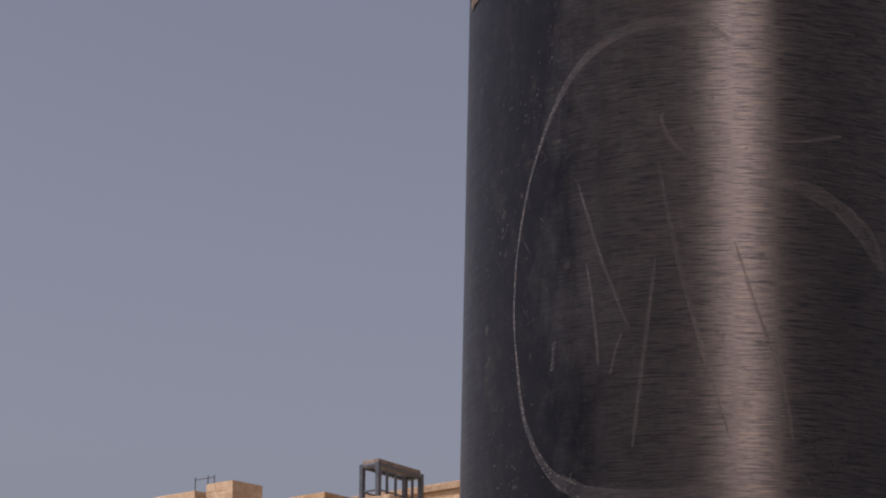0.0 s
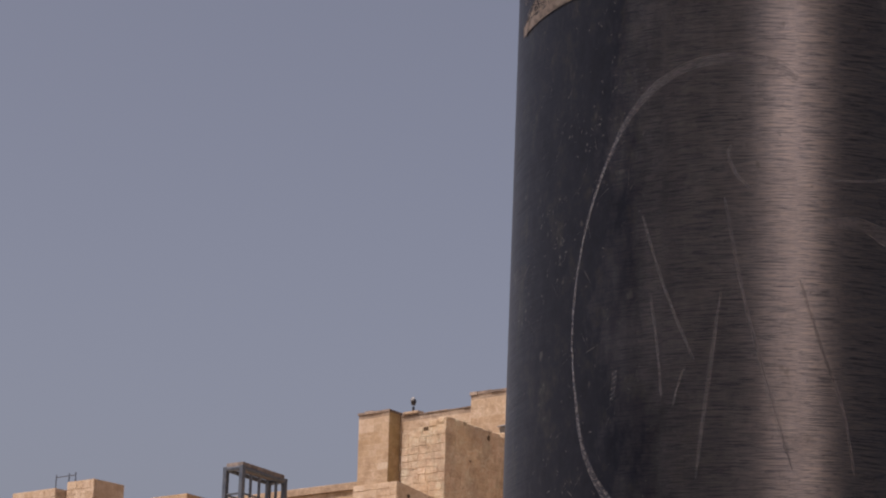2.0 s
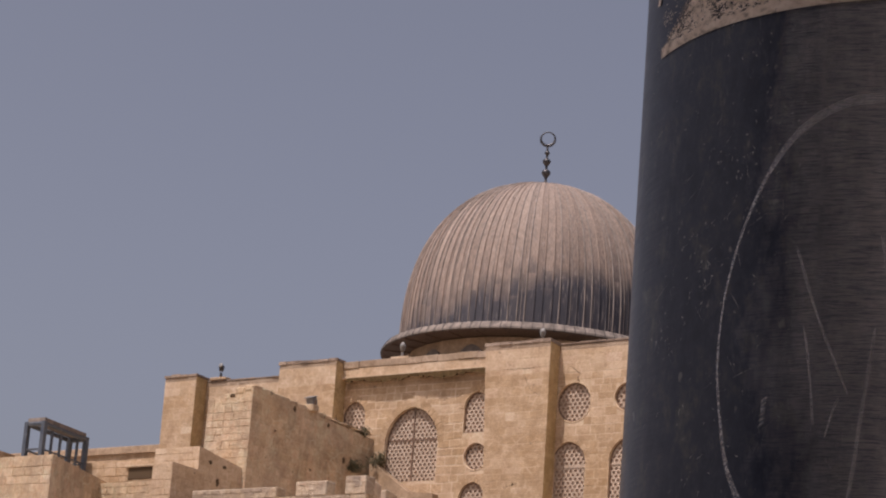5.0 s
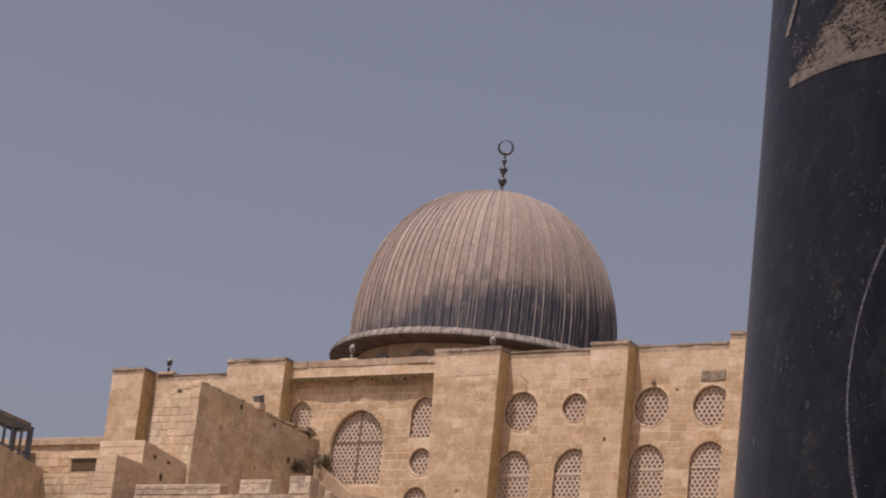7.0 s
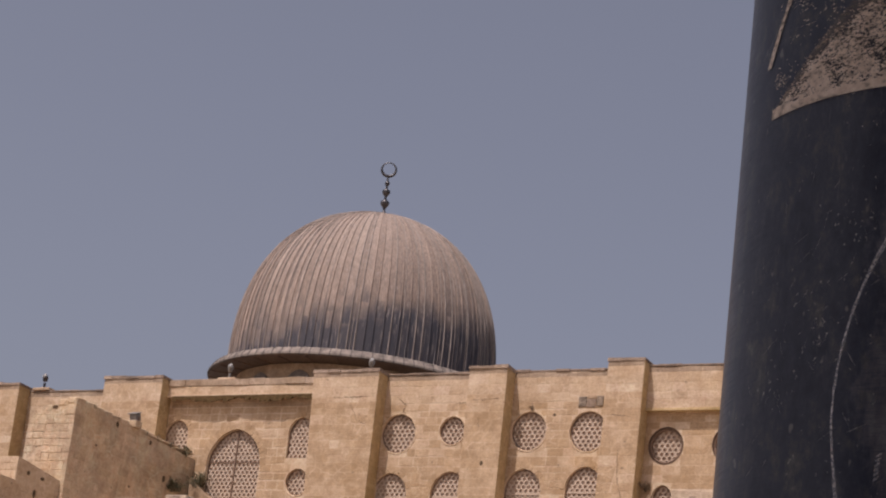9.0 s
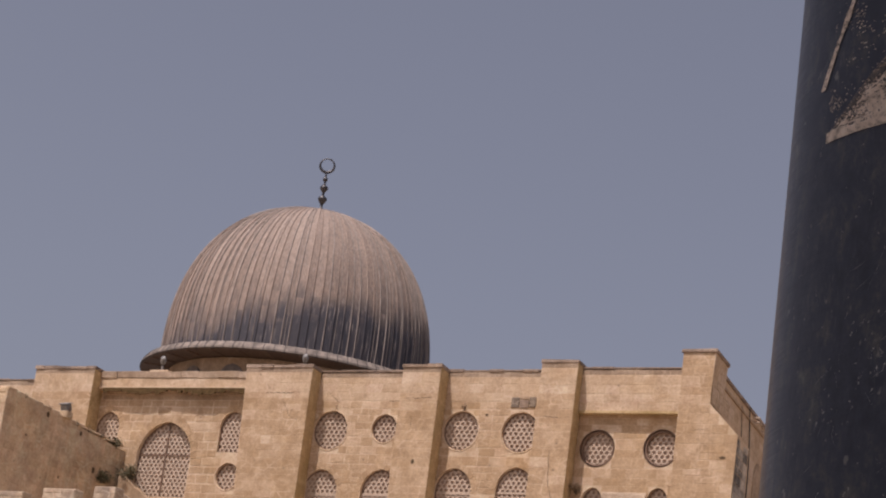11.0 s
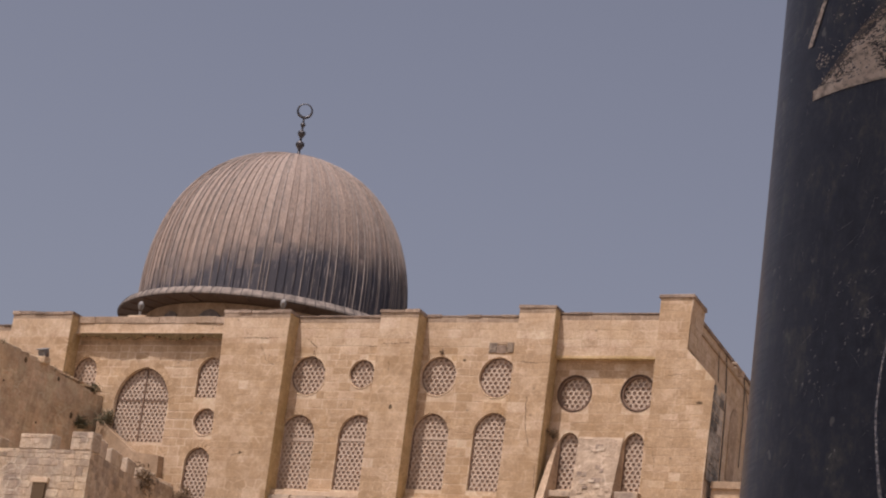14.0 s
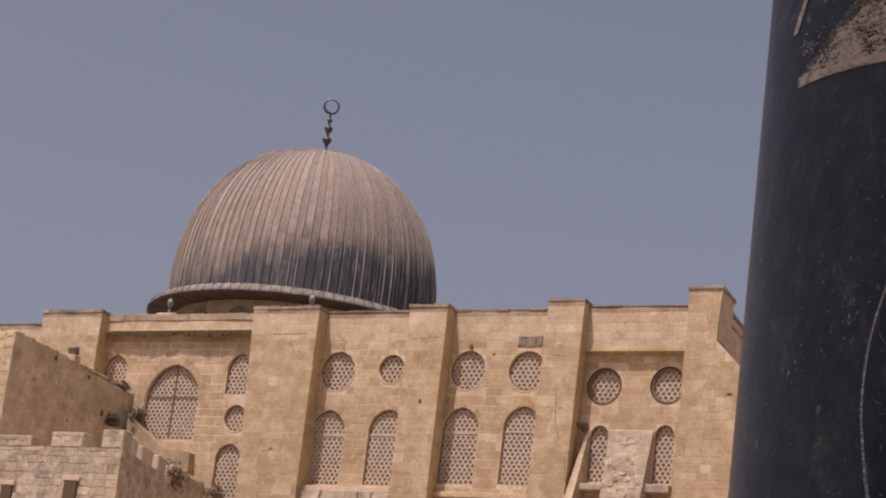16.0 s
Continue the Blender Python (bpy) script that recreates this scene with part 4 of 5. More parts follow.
# roof
bm = bmesh.new()
add_prism(bm, [(-29.5, 0.92, 25.2), (13.2, 0.92, 25.2), (6.7, 40.0, 25.2), (-29.5, 40.0, 25.2)], [(-29.5, 0.92, 25.6), (13.2, 0.92, 25.6), (6.7, 40.0, 25.6), (-29.5, 40.0, 25.6)])
part("roof", bm, M_ROOF, mosque, "flat dark roof behind the parapet")
bm = box(-29.5, -28.6, 0.92, 40.0, 0.0, 25.2)
part("west_wall", bm, M_MORTAR, mosque)
bm = box(-29.5, 6.7, 40.0, 40.8, 0.0, 25.6)
part("north_wall", bm, M_MORTAR, mosque)

# ---- dome
AXIS = Vector((-14.4, 10.7, 28.2))
R_D, H_D, Z_D = 7.27, 9.1, 29.25
dome_turn = Matrix.Translation(AXIS + Vector((-0.18, -0.08, 0))) @ Matrix.Rotation(radians(1.2), 4, Vector((-0.5, 0.87, 0)))
bm = bmesh.new()
add_lathe(bm, [(6.75, 24.8 - 28.2), (6.75, -0.9), (6.9, -0.85), (6.9, 0.02)], (0, 0, 0), 64)
drum = part("drum", bm, M_COPING, mosque, "round stone drum under the dome")
drum.matrix_basis = Matrix.Translation(AXIS)
for k in range(16):
    a = 2 * math.pi * k / 16 + 0.08
    bm = bmesh.new()
    o = arch_outline(-0.75, 0.75, -2.3, -0.32, 10)
    add_prism(bm, [(x, -6.76, z) for x, z in o], [(x, -6.95, z) for x, z in o])
    w = part("drum_window", bm, M_EAVE, drum, "round-headed grey lattice in the drum")
    w.matrix_basis = Matrix.Rotation(a, 4, "Z")
bm = bmesh.new()
add_lathe(bm, [(6.8, 0.0), (8.36, -0.01), (8.44, 0.02), (8.43, 0.12), (8.23, 0.4), (8.12, 0.44), (7.2, 0.56)], (0, 0, 0), 96)
eave = part("eave_ring", bm, M_EAVE, mosque, "broad lead-covered eave round the dome")
eave.matrix_basis = Matrix.Translation(AXIS) @ Matrix.Rotation(radians(-0.86), 4, "X")
bm = bmesh.new()
lip = [(8.3, -0.004), (8.452, 0.0), (8.445, 0.125), (8.245, 0.41), (8.1, 0.455), (8.05, 0.3)]
add_prism(bm, [(x, -0.022, z) for x, z in lip], [(x, 0.022, z) for x, z in lip])
me_joint = bpy.data.meshes.new("eave_joint")
bm.to_mesh(me_joint)
bm.free()
me_joint.materials.append(M_ROOF)
for k in range(96):
    ob = new("eave_joint", me_joint)
    ob.parent = eave
    ob.matrix_basis = Matrix.Rotation(2 * math.pi * (k + 0.5) / 96, 4, "Z")
# dark boarded soffit and its ribs
bm = bmesh.new()
add_lathe(bm, [(6.85, -0.015), (8.35, -0.025), (8.35, -0.035), (6.85, -0.025)], (0, 0, 0), 96)
part("soffit", bm, M_BAR, eave, "dark brown boarded soffit")
bm = bmesh.new()
add_box(bm, 6.85, 8.33, -0.04, 0.04, -0.085, -0.02)
me_rib = bpy.data.meshes.new("soffit_rib")
bm.to_mesh(me_rib)
bm.free()
me_rib.materials.append(M_BAR)
for k in range(32):
    ob = new("soffit_rib", me_rib)
    ob.parent = eave
    ob.matrix_basis = Matrix.Rotation(2 * math.pi * k / 32, 4, "Z")


def dome_radius(u):
    return R_D * max(1 - u ** 2.33, 0) ** (1 / 2.22)


SEAMS = 104
base_h = Z_D - 28.2
prof = [(dome_radius(0), 0.3)] + [(dome_radius(i / 60), base_h + H_D * i / 60) for i in range(0, 60)] + [(0.0, base_h + H_D)]
bm = bmesh.new()
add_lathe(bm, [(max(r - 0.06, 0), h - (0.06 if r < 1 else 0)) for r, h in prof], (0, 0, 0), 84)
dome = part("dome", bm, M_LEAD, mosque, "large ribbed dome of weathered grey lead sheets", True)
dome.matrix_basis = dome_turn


def lead_strip(seed):
    """One strip of lapped lead sheets from eave to crown."""
    rng = random.Random(seed)
    bm = bmesh.new()
    half = math.pi / SEAMS
    laps = [0.0]
    while laps[-1] < 0.97:
        laps.append(laps[-1] + rng.uniform(0.1, 0.17))
    laps[-1] = 0.995
    rows_ = []
    for a, c in zip(laps, laps[1:]):
        n_ = 4
        lift = rng.uniform(-0.003, 0.005)
        for i in range(n_ + 1):
            u = a + (c - a) * i / n_
            r = dome_radius(u) + 0.006 * (1 - i / n_) + lift * 0.5
            h = base_h + H_D * u - (0.004 if i == 0 else 0) if u > 0 else 0.3
            rows_.append([bm.verts.new((r * math.cos(t), r * math.sin(t), h)) for t in (-half * 0.98, 0, half * 0.98)])
    for p_, q_ in zip(rows_, rows_[1:]):
        bm.faces.new((p_[0], p_[1], q_[1], q_[0]))
        bm.faces.new((p_[1], p_[2], q_[2], q_[1]))
    me = bpy.data.meshes.new("lead_strip")
    bm.to_mesh(me)
    bm.free()
    me.materials.append(M_LEAD)
    return me


def seam_mesh(radius, mat):
    """A rounded roll of lead from eave to crown."""
    bm = bmesh.new()
    add_tube(bm, [(dome_radius(u) + radius * 0.95, 0, base_h + H_D * u if u > 0 else 0.3) for u in [0, 0.02] + [i / 24 for i in range(1, 24)] + [0.975, 0.99]], [radius] * 20 + [radius * 0.86] * 4 + [radius * 0.66] * 3, 6)
    me = bpy.data.meshes.new("seam")
    bm.to_mesh(me)
    bm.free()
    me.materials.append(mat)
    return me


rolls = [seam_mesh(0.034, M_SEAM), seam_mesh(0.034, M_LEAD)]
thin_roll = seam_mesh(0.02, M_SEAM)
strips = [lead_strip(k) for k in range(9)]
rng = random.Random(9)
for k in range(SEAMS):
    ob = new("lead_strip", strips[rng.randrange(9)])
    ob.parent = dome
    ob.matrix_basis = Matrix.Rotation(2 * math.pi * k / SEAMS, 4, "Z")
    ob = new("seam", rolls[rng.random() < 0.5])
    ob.parent = dome
    ob.matrix_basis = Matrix.Rotation(2 * math.pi * (k + 0.5 + rng.uniform(-0.1, 0.1)) / SEAMS, 4, "Z")
    if rng.random() < 0.4:
        ob = new("seam", thin_roll)
        ob.parent = dome
        ob.matrix_basis = Matrix.Rotation(2 * math.pi * (k + rng.uniform(-0.25, 0.25)) / SEAMS, 4, "Z")

# finial: stem, three bulbs and a closed crescent
bm = bmesh.new()
add_lathe(bm, [(0.2, 0.0), (0.14, 0.06), (0.08, 0.12), (0.075, 0.25), (0.06, 2.2), (0.05, 2.25), (0, 2.26)], (0, 0, 0), 16)
finial = part("finial", bm, M_BRONZE, mosque, "bronze finial with bulbs and a crescent ring", True)
finial.matrix_basis = Matrix.Translation((-14.4, 10.7, 38.68))
for h, r in ((0.6, 0.26), (1.26, 0.235), (1.78, 0.15)):
    bm = bmesh.new()
    add_lathe(bm, [(0.06, -r * 1.25), (r * 0.45, -r * 0.9), (r * 0.85, -r * 0.3), (r, 0.1 * r), (r * 0.85, r * 0.5), (r * 0.4, r * 0.8), (0.07, r * 0.95)], (0, 0, h), 20)
    part("bulb", bm, M_BRONZE, finial, "", True)
bm = bmesh.new()
pts, rad = [], []
for k in range(33):
    t = -math.pi / 2 + 2 * math.pi * k / 32
    pts.append((0.40 * math.cos(t), 0.0, 2.62 + 0.40 * math.sin(t)))
    rad.append(0.035 + 0.05 * (0.5 - 0.5 * math.sin(t)))
add_tube(bm, pts, rad, 8)
part("crescent", bm, M_BRONZE, finial, "crescent bent into a ring", True).matrix_basis = Matrix.Rotation(radians(30), 4, "Z")

# ---------------------------------------------------------------- lower buildings in front and to the side
def block_building(name, label, corner_at, width, depth, top, mat, group="", back=(-0.22, 0.975), side_mat=None, lean=0.0, proud=0.02, high=(0.28, 0.42), length=(0.35, 0.9), seed=1, z_seen=13.0, singles=200, category="wall", front_slope=0.0, tilt=0.0):
    """A masonry block: corner_at is the near right corner, its front faces south, its flank runs back."""
    x, y = corner_at
    bk = Vector((*back, 0)).normalized() * depth
    ob = thing(name, label, category, group)
    bm = bmesh.new()
    low = [(x - width, y, 0), (x, y, 0), (x + bk.x, y + bk.y, 0), (x - width + bk.x, y + bk.y, 0)]
    hi = [(x - width, y, top - front_slope), (x, y, top), (x + bk.x, y + bk.y, top - lean), (x - width + bk.x, y + bk.y, top - lean)]
    add_prism(bm, low, hi)
    body = part("masonry", bm, mat, ob)
    r = random.Random(seed)
    rects = laid(r, z_seen, top - 0.02 - front_slope, lambda v: (-width, 0), lambda a, c: [], high, length, 0.018)
    face_wall(body, rects, (x, y, 0), (1, 0), mat, proud, singles, None, seed, tilt)
    rects = laid(r, z_seen, top - 0.02 - max(lean, 0), lambda v: (0, depth), lambda a, c: [], high, length, 0.018)
    face_wall(body, rects, (x, y, 0), (bk.x, bk.y), side_mat or mat, proud * 0.6, 0, None, seed + 1, tilt)
    return ob, body


# high wall running out from the mosque, its shaded flank towards the east
tower, body = block_building("wall_tower", "tall old stone wall tower with a shaded flank", (-16.55, -10.0), 2.75, 10.05, 22.85, M_OLDWALL, back=(-0.03, 0.999), lean=0.62, seed=101, z_seen=15.0, high=(0.3, 0.46), length=(0.3, 0.95), proud=0.022, front_slope=0.45, tilt=0.03)
rng = random.Random(102)
for k in range(14):
    u = k * 0.7
    px = -16.6 - 0.03 * u
    bm = bmesh.new()
    add_box(bm, px - rng.uniform(0.4, 0.6), px + 0.03, -9.9 + u, -9.9 + u + rng.uniform(0.66, 0.695), 22.5, 22.86 - 0.0617 * u + rng.uniform(0.13, 0.2))
    bmesh.ops.bevel(bm, geom=bm.edges[:], offset=0.04, segments=1, affect="EDGES")
    part("coping_stone", bm, M_OLDWALL, tower, "worn uneven coping stone")

# crenellated rubble wall in front
bwall, bbody = block_building("crenellated_wall", "pale rubble wall with square merlons and slit openings", (-5.92, -14.5), 9.8, 12.4, 16.6, M_RUBBLE, back=(-0.31, 0.95), seed=111, z_seen=13.6, high=(0.17, 0.42), length=(0.2, 0.75), proud=0.02, singles=280, tilt=0.06)
rng = random.Random(112)
for x0, x1, zt in ((-15.7, -10.8, 17.08), (-9.75, -8.05, 17.26), (-7.05, -5.92, 17.4)):
    bm = box(x0, x1, -14.52, -13.9, 16.58, zt, 0.05)
    me_ob = part("merlon", bm, M_RUBBLE, bwall, "square rubble merlon")
    rr = laid(rng, 16.6, zt - 0.04, lambda v: (x0 + 0.02, x1 - 0.02), lambda a, c: [], (0.2, 0.3), (0.25, 0.6))
    face_wall(me_ob, rr, (0, -14.52, 0), (1, 0), M_RUBBLE, 0.022, 40, None, 113, 0.06)
bk = Vector((-0.31, 0.95, 0)).normalized()
for s, e, zt in ((0.65, 2.0, 17.35), (2.7, 4.2, 17.2), (5.0, 6.2, 17.3), (7.2, 9.4, 17.25), (9.4, 12.3, 17.3)):
    bm = bmesh.new()
    q = Vector((bk.y, -bk.x, 0))
    cn = Vector((-5.92, -14.5, 0))
    pts = [cn + bk * s, cn + bk * e, cn + bk * e - q * 0.6, cn + bk * s - q * 0.6]
    add_prism(bm, [(p.x, p.y, 16.58) for p in pts], [(p.x, p.y, zt + rng.uniform(-0.15, 0.1)) for p in pts])
    bmesh.ops.bevel(bm, geom=bm.edges[:], offset=0.05, segments=1, affect="EDGES")
    part("merlon", bm, M_RUBBLE, bwall, "square rubble merlon")
# slits as dark plates, their inner shade put into the colour
for x0, x1, z0, z1 in ((-11.95, -11.4, 14.0, 14.86), (-8.6, -7.95, 13.6, 15.14)):
    bm = box(x0, x1, -14.63, -14.4, z0, z1)
    part("slit_opening", bm, M_DARK, bwall, "dark slit opening")
    bm = box(x0 - 0.12, x1 + 0.12, -14.66, -14.45, z1, z1 + 0.22, 0.03)
    part("lintel", bm, M_PALE, bwall)

# stepped blocks further along
lit_block, lit_body = block_building("stone_block_house", "low stone block with a lit front and shaded flank", (-16.85, -13.0), 2.75, 2.95, 19.45, M_PALE, back=(0.03, 1.0), lean=0.5, seed=121, z_seen=16.5, category="building")
block_building("stone_block_house", "low stepped stone block with a shaded flank", (-16.6, -15.0), 1.2, 2.0, 18.35, M_PALE, back=(-0.1, 1.0), seed=131, z_seen=15.5, category="building", front_slope=0.0)
block_building("stone_block_house", "low stone outbuilding with a flat top", (-17.95, -14.4), 6.4, 1.4, 17.66, M_OLDWALL, back=(-0.1, 1.0), seed=136, z_seen=15.5, category="building")
low_wall, low_body = block_building("stone_block_house", "low stone block with a recess painted dark on its front", (-19.62, -11.9), 6.0, 1.2, 19.3, M_STONE, back=(-0.1, 1.0), seed=138, z_seen=16.5, category="building", front_slope=0.1)
# dark box that paints the shade of a recess on the front
part("recess", box(-22.2, -20.4, -11.95, -11.7, 18.29, 18.85, 0.03), M_DARK, low_wall, "raised dark plate painted as a shaded recess")
part("lintel", box(-22.35, -20.25, -12.05, -11.8, 18.85, 18.97, 0.03), M_OLDWALL, low_wall)
block_building("terrace_wall", "weathered stone terrace wall in shade", (-19.15, -20.0), 7.0, 12.0, 17.87, M_OLDWALL, back=(-0.4, 0.91), seed=141, z_seen=14.5)

# lower wing of the mosque to the west
bm = box(-60.0, -30.45, 0.2, 14.0, 0.0, 22.3)
wing = part("west_wing", bm, M_MORTAR, mosque, "lower limestone wing beside the high wall")
rng = random.Random(151)
face_wall(wing, laid(rng, 18.0, 22.3, lambda v: (-60, -30.5), lambda a, c: [], (0.36, 0.46), (0.6, 1.3)), (0, 0.2, 0), (1, 0), M_STONE, 0.03, 0, None, 152)
bm = box(-60.0, -30.45, 0.02, 14.0, 22.3, 22.72, 0.03)
part("coping", bm, M_COPING, wing)

# far houses west of it
block_building("house", "small flat-roofed limestone house", (-49.9, -3.0), 2.4, 2.6, 24.15, M_PALE, group="far houses", back=(-0.1, 1), seed=161, z_seen=21.5, category="house")
block_building("house", "small flat-roofed limestone house, lower than its neighbour", (-52.9, -3.4), 4.0, 5.0, 23.8, M_PALE, group="far houses", back=(-0.1, 1), seed=171, z_seen=21.5, category="house")
block_building("house", "low limestone house beside the wing", (-41.8, -3.0), 3.0, 3.0, 22.55, M_STONE, group="far houses", back=(-0.2, 1), seed=181, z_seen=20.0, category="house")
mast = thing("roof_mast", "thin grey roof mast frame on the far house", "mast")
bm = bmesh.new()
for x in (-54.6, -53.4, -52.8):
    add_tube(bm, [(x, -2.0, 23.7), (x, -2.0, 24.95)], 0.035, 6)
add_tube(bm, [(-54.6, -2.0, 24.8), (-52.8, -2.0, 24.8)], 0.03, 6)
part("frame_tubes", bm, M_IRON, mast)

# steel shelter on the terrace wall
SH = [Vector((-25.1, -16.0, 0)), Vector((-24.0, -16.0, 0)), Vector((-24.95, -12.2, 0)), Vector((-26.05, -12.2, 0))]
shelter = thing("steel_shelter", "open blue-grey steel lookout shelter with a flat roof", "shelter")
for p in SH:
    bm = box(p.x - 0.11, p.x + 0.11, p.y - 0.11, p.y + 0.11, 17.85, 20.42, 0.015)
    part("post", bm, M_IRON, shelter)
for z, w in ((20.3, 0.11), (19.1, 0.05), (18.5, 0.05)):
    for a, c in zip(SH, SH[1:] + SH[:1]):
        bm = bmesh.new()
        add_tube(bm, [(a.x, a.y, z), (c.x, c.y, z)], w, 6)
        part("rail", bm, M_IRON, shelter)
bm = bmesh.new()
add_prism(bm, [(p.x, p.y, 20.42) for p in SH], [(p.x * 0.99 - 0.25, p.y * 0.99 - 0.14, 20.6) for p in SH])
part("roof_sheet", bm, M_EAVE, shelter, "dusty dark roof sheet")
for k in range(4):
    a, c = SH[1], SH[2]
    p = a.lerp(c, 0.2 + 0.2 * k)
    bm = box(p.x - 0.05, p.x + 0.05, p.y - 0.05, p.y + 0.05, 17.85, 20.1)
    part("post", bm, M_IRON, shelter)


# floodlights on the parapet
def floodlight(at, label, height=0.75, body=None):
    body = body or M_LAMP
    x, y, z = at
    ob = thing("floodlight", label, "floodlight", "parapet floodlights", at=at)
    part("base", box(-0.55, 0.55, -0.25, 0.25, 0.0, 0.14, 0.02), M_PALE, ob, "pale stone base")
    bm = bmesh.new()
    add_tube(bm, [(0, 0, 0.14), (0, 0, height * 0.6)], 0.07, 10)
    part("stem", bm, body, ob)
    bm = bmesh.new()
    add_lathe(bm, [(0, -0.22), (0.11, -0.2), (0.13, -0.1), (0.16, 0.0), (0.135, 0.09), (0.08, 0.14), (0, 0.16)], (0, 0, height), 16)
    part("head", bm, body, ob, "rounded lamp head", True)
    bm = bmesh.new()
    add_lathe(bm, [(0, 0.02), (0.12, 0.0), (0.14, -0.03), (0, -0.05)], (0, 0, 0), 14)
    part("lens", bm, M_LENS, ob, "pale glass", True).matrix_basis = Matrix.Translation((0.12, -0.24, height + 0.08)) @ Matrix.Rotation(radians(70), 4, "X")
    return ob


floodlight((-15.38, -0.05, 26.28), "grey floodlight on a pale base on the parapet", 0.68)
floodlight((-6.9, -0.1, 26.42), "grey floodlight on a buttress top", 0.6)
floodlight((-27.6, 0.1, 26.03), "small dark floodlight on the parapet", 0.72, M_BRONZE)
box_lamp = thing("floodlight", "grey box floodlight tilted on the tower's coping", "floodlight", "parapet floodlights")
part("case", box(-0.22, 0.22, -0.2, 0.2, -0.18, 0.2, 0.07), M_LAMP, box_lamp).matrix_basis = Matrix.Translation((0, 0, 0.42)) @ Matrix.Rotation(0.35, 4, "X")
part("hood", box(-0.25, 0.25, -0.28, 0.22, 0.2, 0.25, 0.02), M_LAMP, box_lamp).matrix_basis = Matrix.Translation((0, 0, 0.42)) @ Matrix.Rotation(0.35, 4, "X")
for x in (-0.24, 0.24):
    part("bracket", box(x - 0.02, x + 0.02, -0.05, 0.05, 0.24, 0.46, 0.008), M_BAR, box_lamp)
part("base", box(-0.42, 0.3, -0.25, 0.25, -0.1, 0.25, 0.05), M_OLDWALL, box_lamp, "pale stone base")
box_lamp.location = (-16.76, -5.3, 22.7)


# shrubs rooted in the masonry
def shrub(at, size, mat, label, seed, leaves=260):
    rng = random.Random(seed)
    ob = thing("shrub", label, "shrub", "wall shrubs", at=at)
    tips = []
    for k in range(9):
        a, e = rng.uniform(0, 6.283), rng.uniform(0.1, 1.3)
        d_ = Vector((math.cos(a) * math.cos(e), math.sin(a) * math.cos(e), math.sin(e))) * size * rng.uniform(0.55, 1.0)
        mid_ = d_ * 0.5 + Vector((rng.uniform(-0.1, 0.1), rng.uniform(-0.1, 0.1), rng.uniform(-0.1, 0.1))) * size
        bm = bmesh.new()
        add_tube(bm, [(0, 0, -0.1), tuple(mid_), tuple(d_)], [0.035 * size, 0.02 * size, 0.008 * size], 5)
        tips += [mid_, d_, d_ * 0.8]
        part("twig", bm, M_TWIG, ob)
    verts, faces = [], []
    for k in range(leaves):
        c_ = rng.choice(tips) + Vector((rng.gauss(0, 0.16), rng.gauss(0, 0.16), rng.gauss(0, 0.13))) * size
        a_ = Vector((rng.gauss(0, 1), rng.gauss(0, 1), rng.gauss(0, 1))).normalized()
        b_ = a_.orthogonal().normalized()
        s_ = size * rng.uniform(0.035, 0.075)
        q = len(verts)
        verts += [tuple(c_ - a_ * s_ * 1.7), tuple(c_ + b_ * s_ * 0.6 + a_.cross(b_) * s_ * 0.15), tuple(c_ + a_ * s_ * 1.7), tuple(c_ - b_ * s_ * 0.6 + a_.cross(b_) * s_ * 0.15)]
        faces.append((q, q + 1, q + 2, q + 3))
    me = bpy.data.meshes.new("foliage")
    me.from_pydata(verts, [], faces)
    me.materials.append(mat)
    f = new("foliage", me)
    f.parent = ob
    tagged(f, kind="stuff")
    return ob


# ---------------------------------------------------------------- the steel post close to the camera
POST_R = 0.14
POST_LOW = Vector((51.5484 + 0.00584 * 1.9, -88.8588 - 0.03053 * 1.9, 0))
post_way = Vector((-0.00584, 0.03053, 1)).normalized()
post = thing("steel_post", "blackened brushed steel post with scratched lines and glue residue", "post")
post.matrix_basis = Matrix.Translation(POST_LOW) @ Vector((0, 0, 1)).rotation_difference(post_way).to_matrix().to_4x4()
bm = bmesh.new()
add_lathe(bm, [(0.0, 0.0), (POST_R, 0.0)] + [(POST_R, 4.2 * i / 14) for i in range(1, 15)] + [(POST_R - 0.01, 4.215), (0.0, 4.22)], (0, 0, 0), 160)
tube = part("tube", bm, M_POST, post, "blackened brushed steel tube")
for p in tube.data.polygons:
    p.use_smooth = abs(p.normal.z) < 0.5
bm = bmesh.new()
add_lathe(bm, [(0.141, 0.0), (0.22, 0.0), (0.22, 0.02), (0.141, 0.022)], (0, 0, 0), 64)
part("base_flange", bm, M_POST, post)
EYE_Z = 1.6


def on_post(phi, h, lift=0.0):
    """A place on the tube: degrees from south towards east, height over the eye's first height."""
    a = radians(phi)
    return Vector(((POST_R + lift) * math.sin(a), -(POST_R + lift) * math.cos(a), (EYE_Z + h) * 1.0005 - 0.00427 * math.cos(a) - 0.0008 * math.sin(a) - 0.0024))


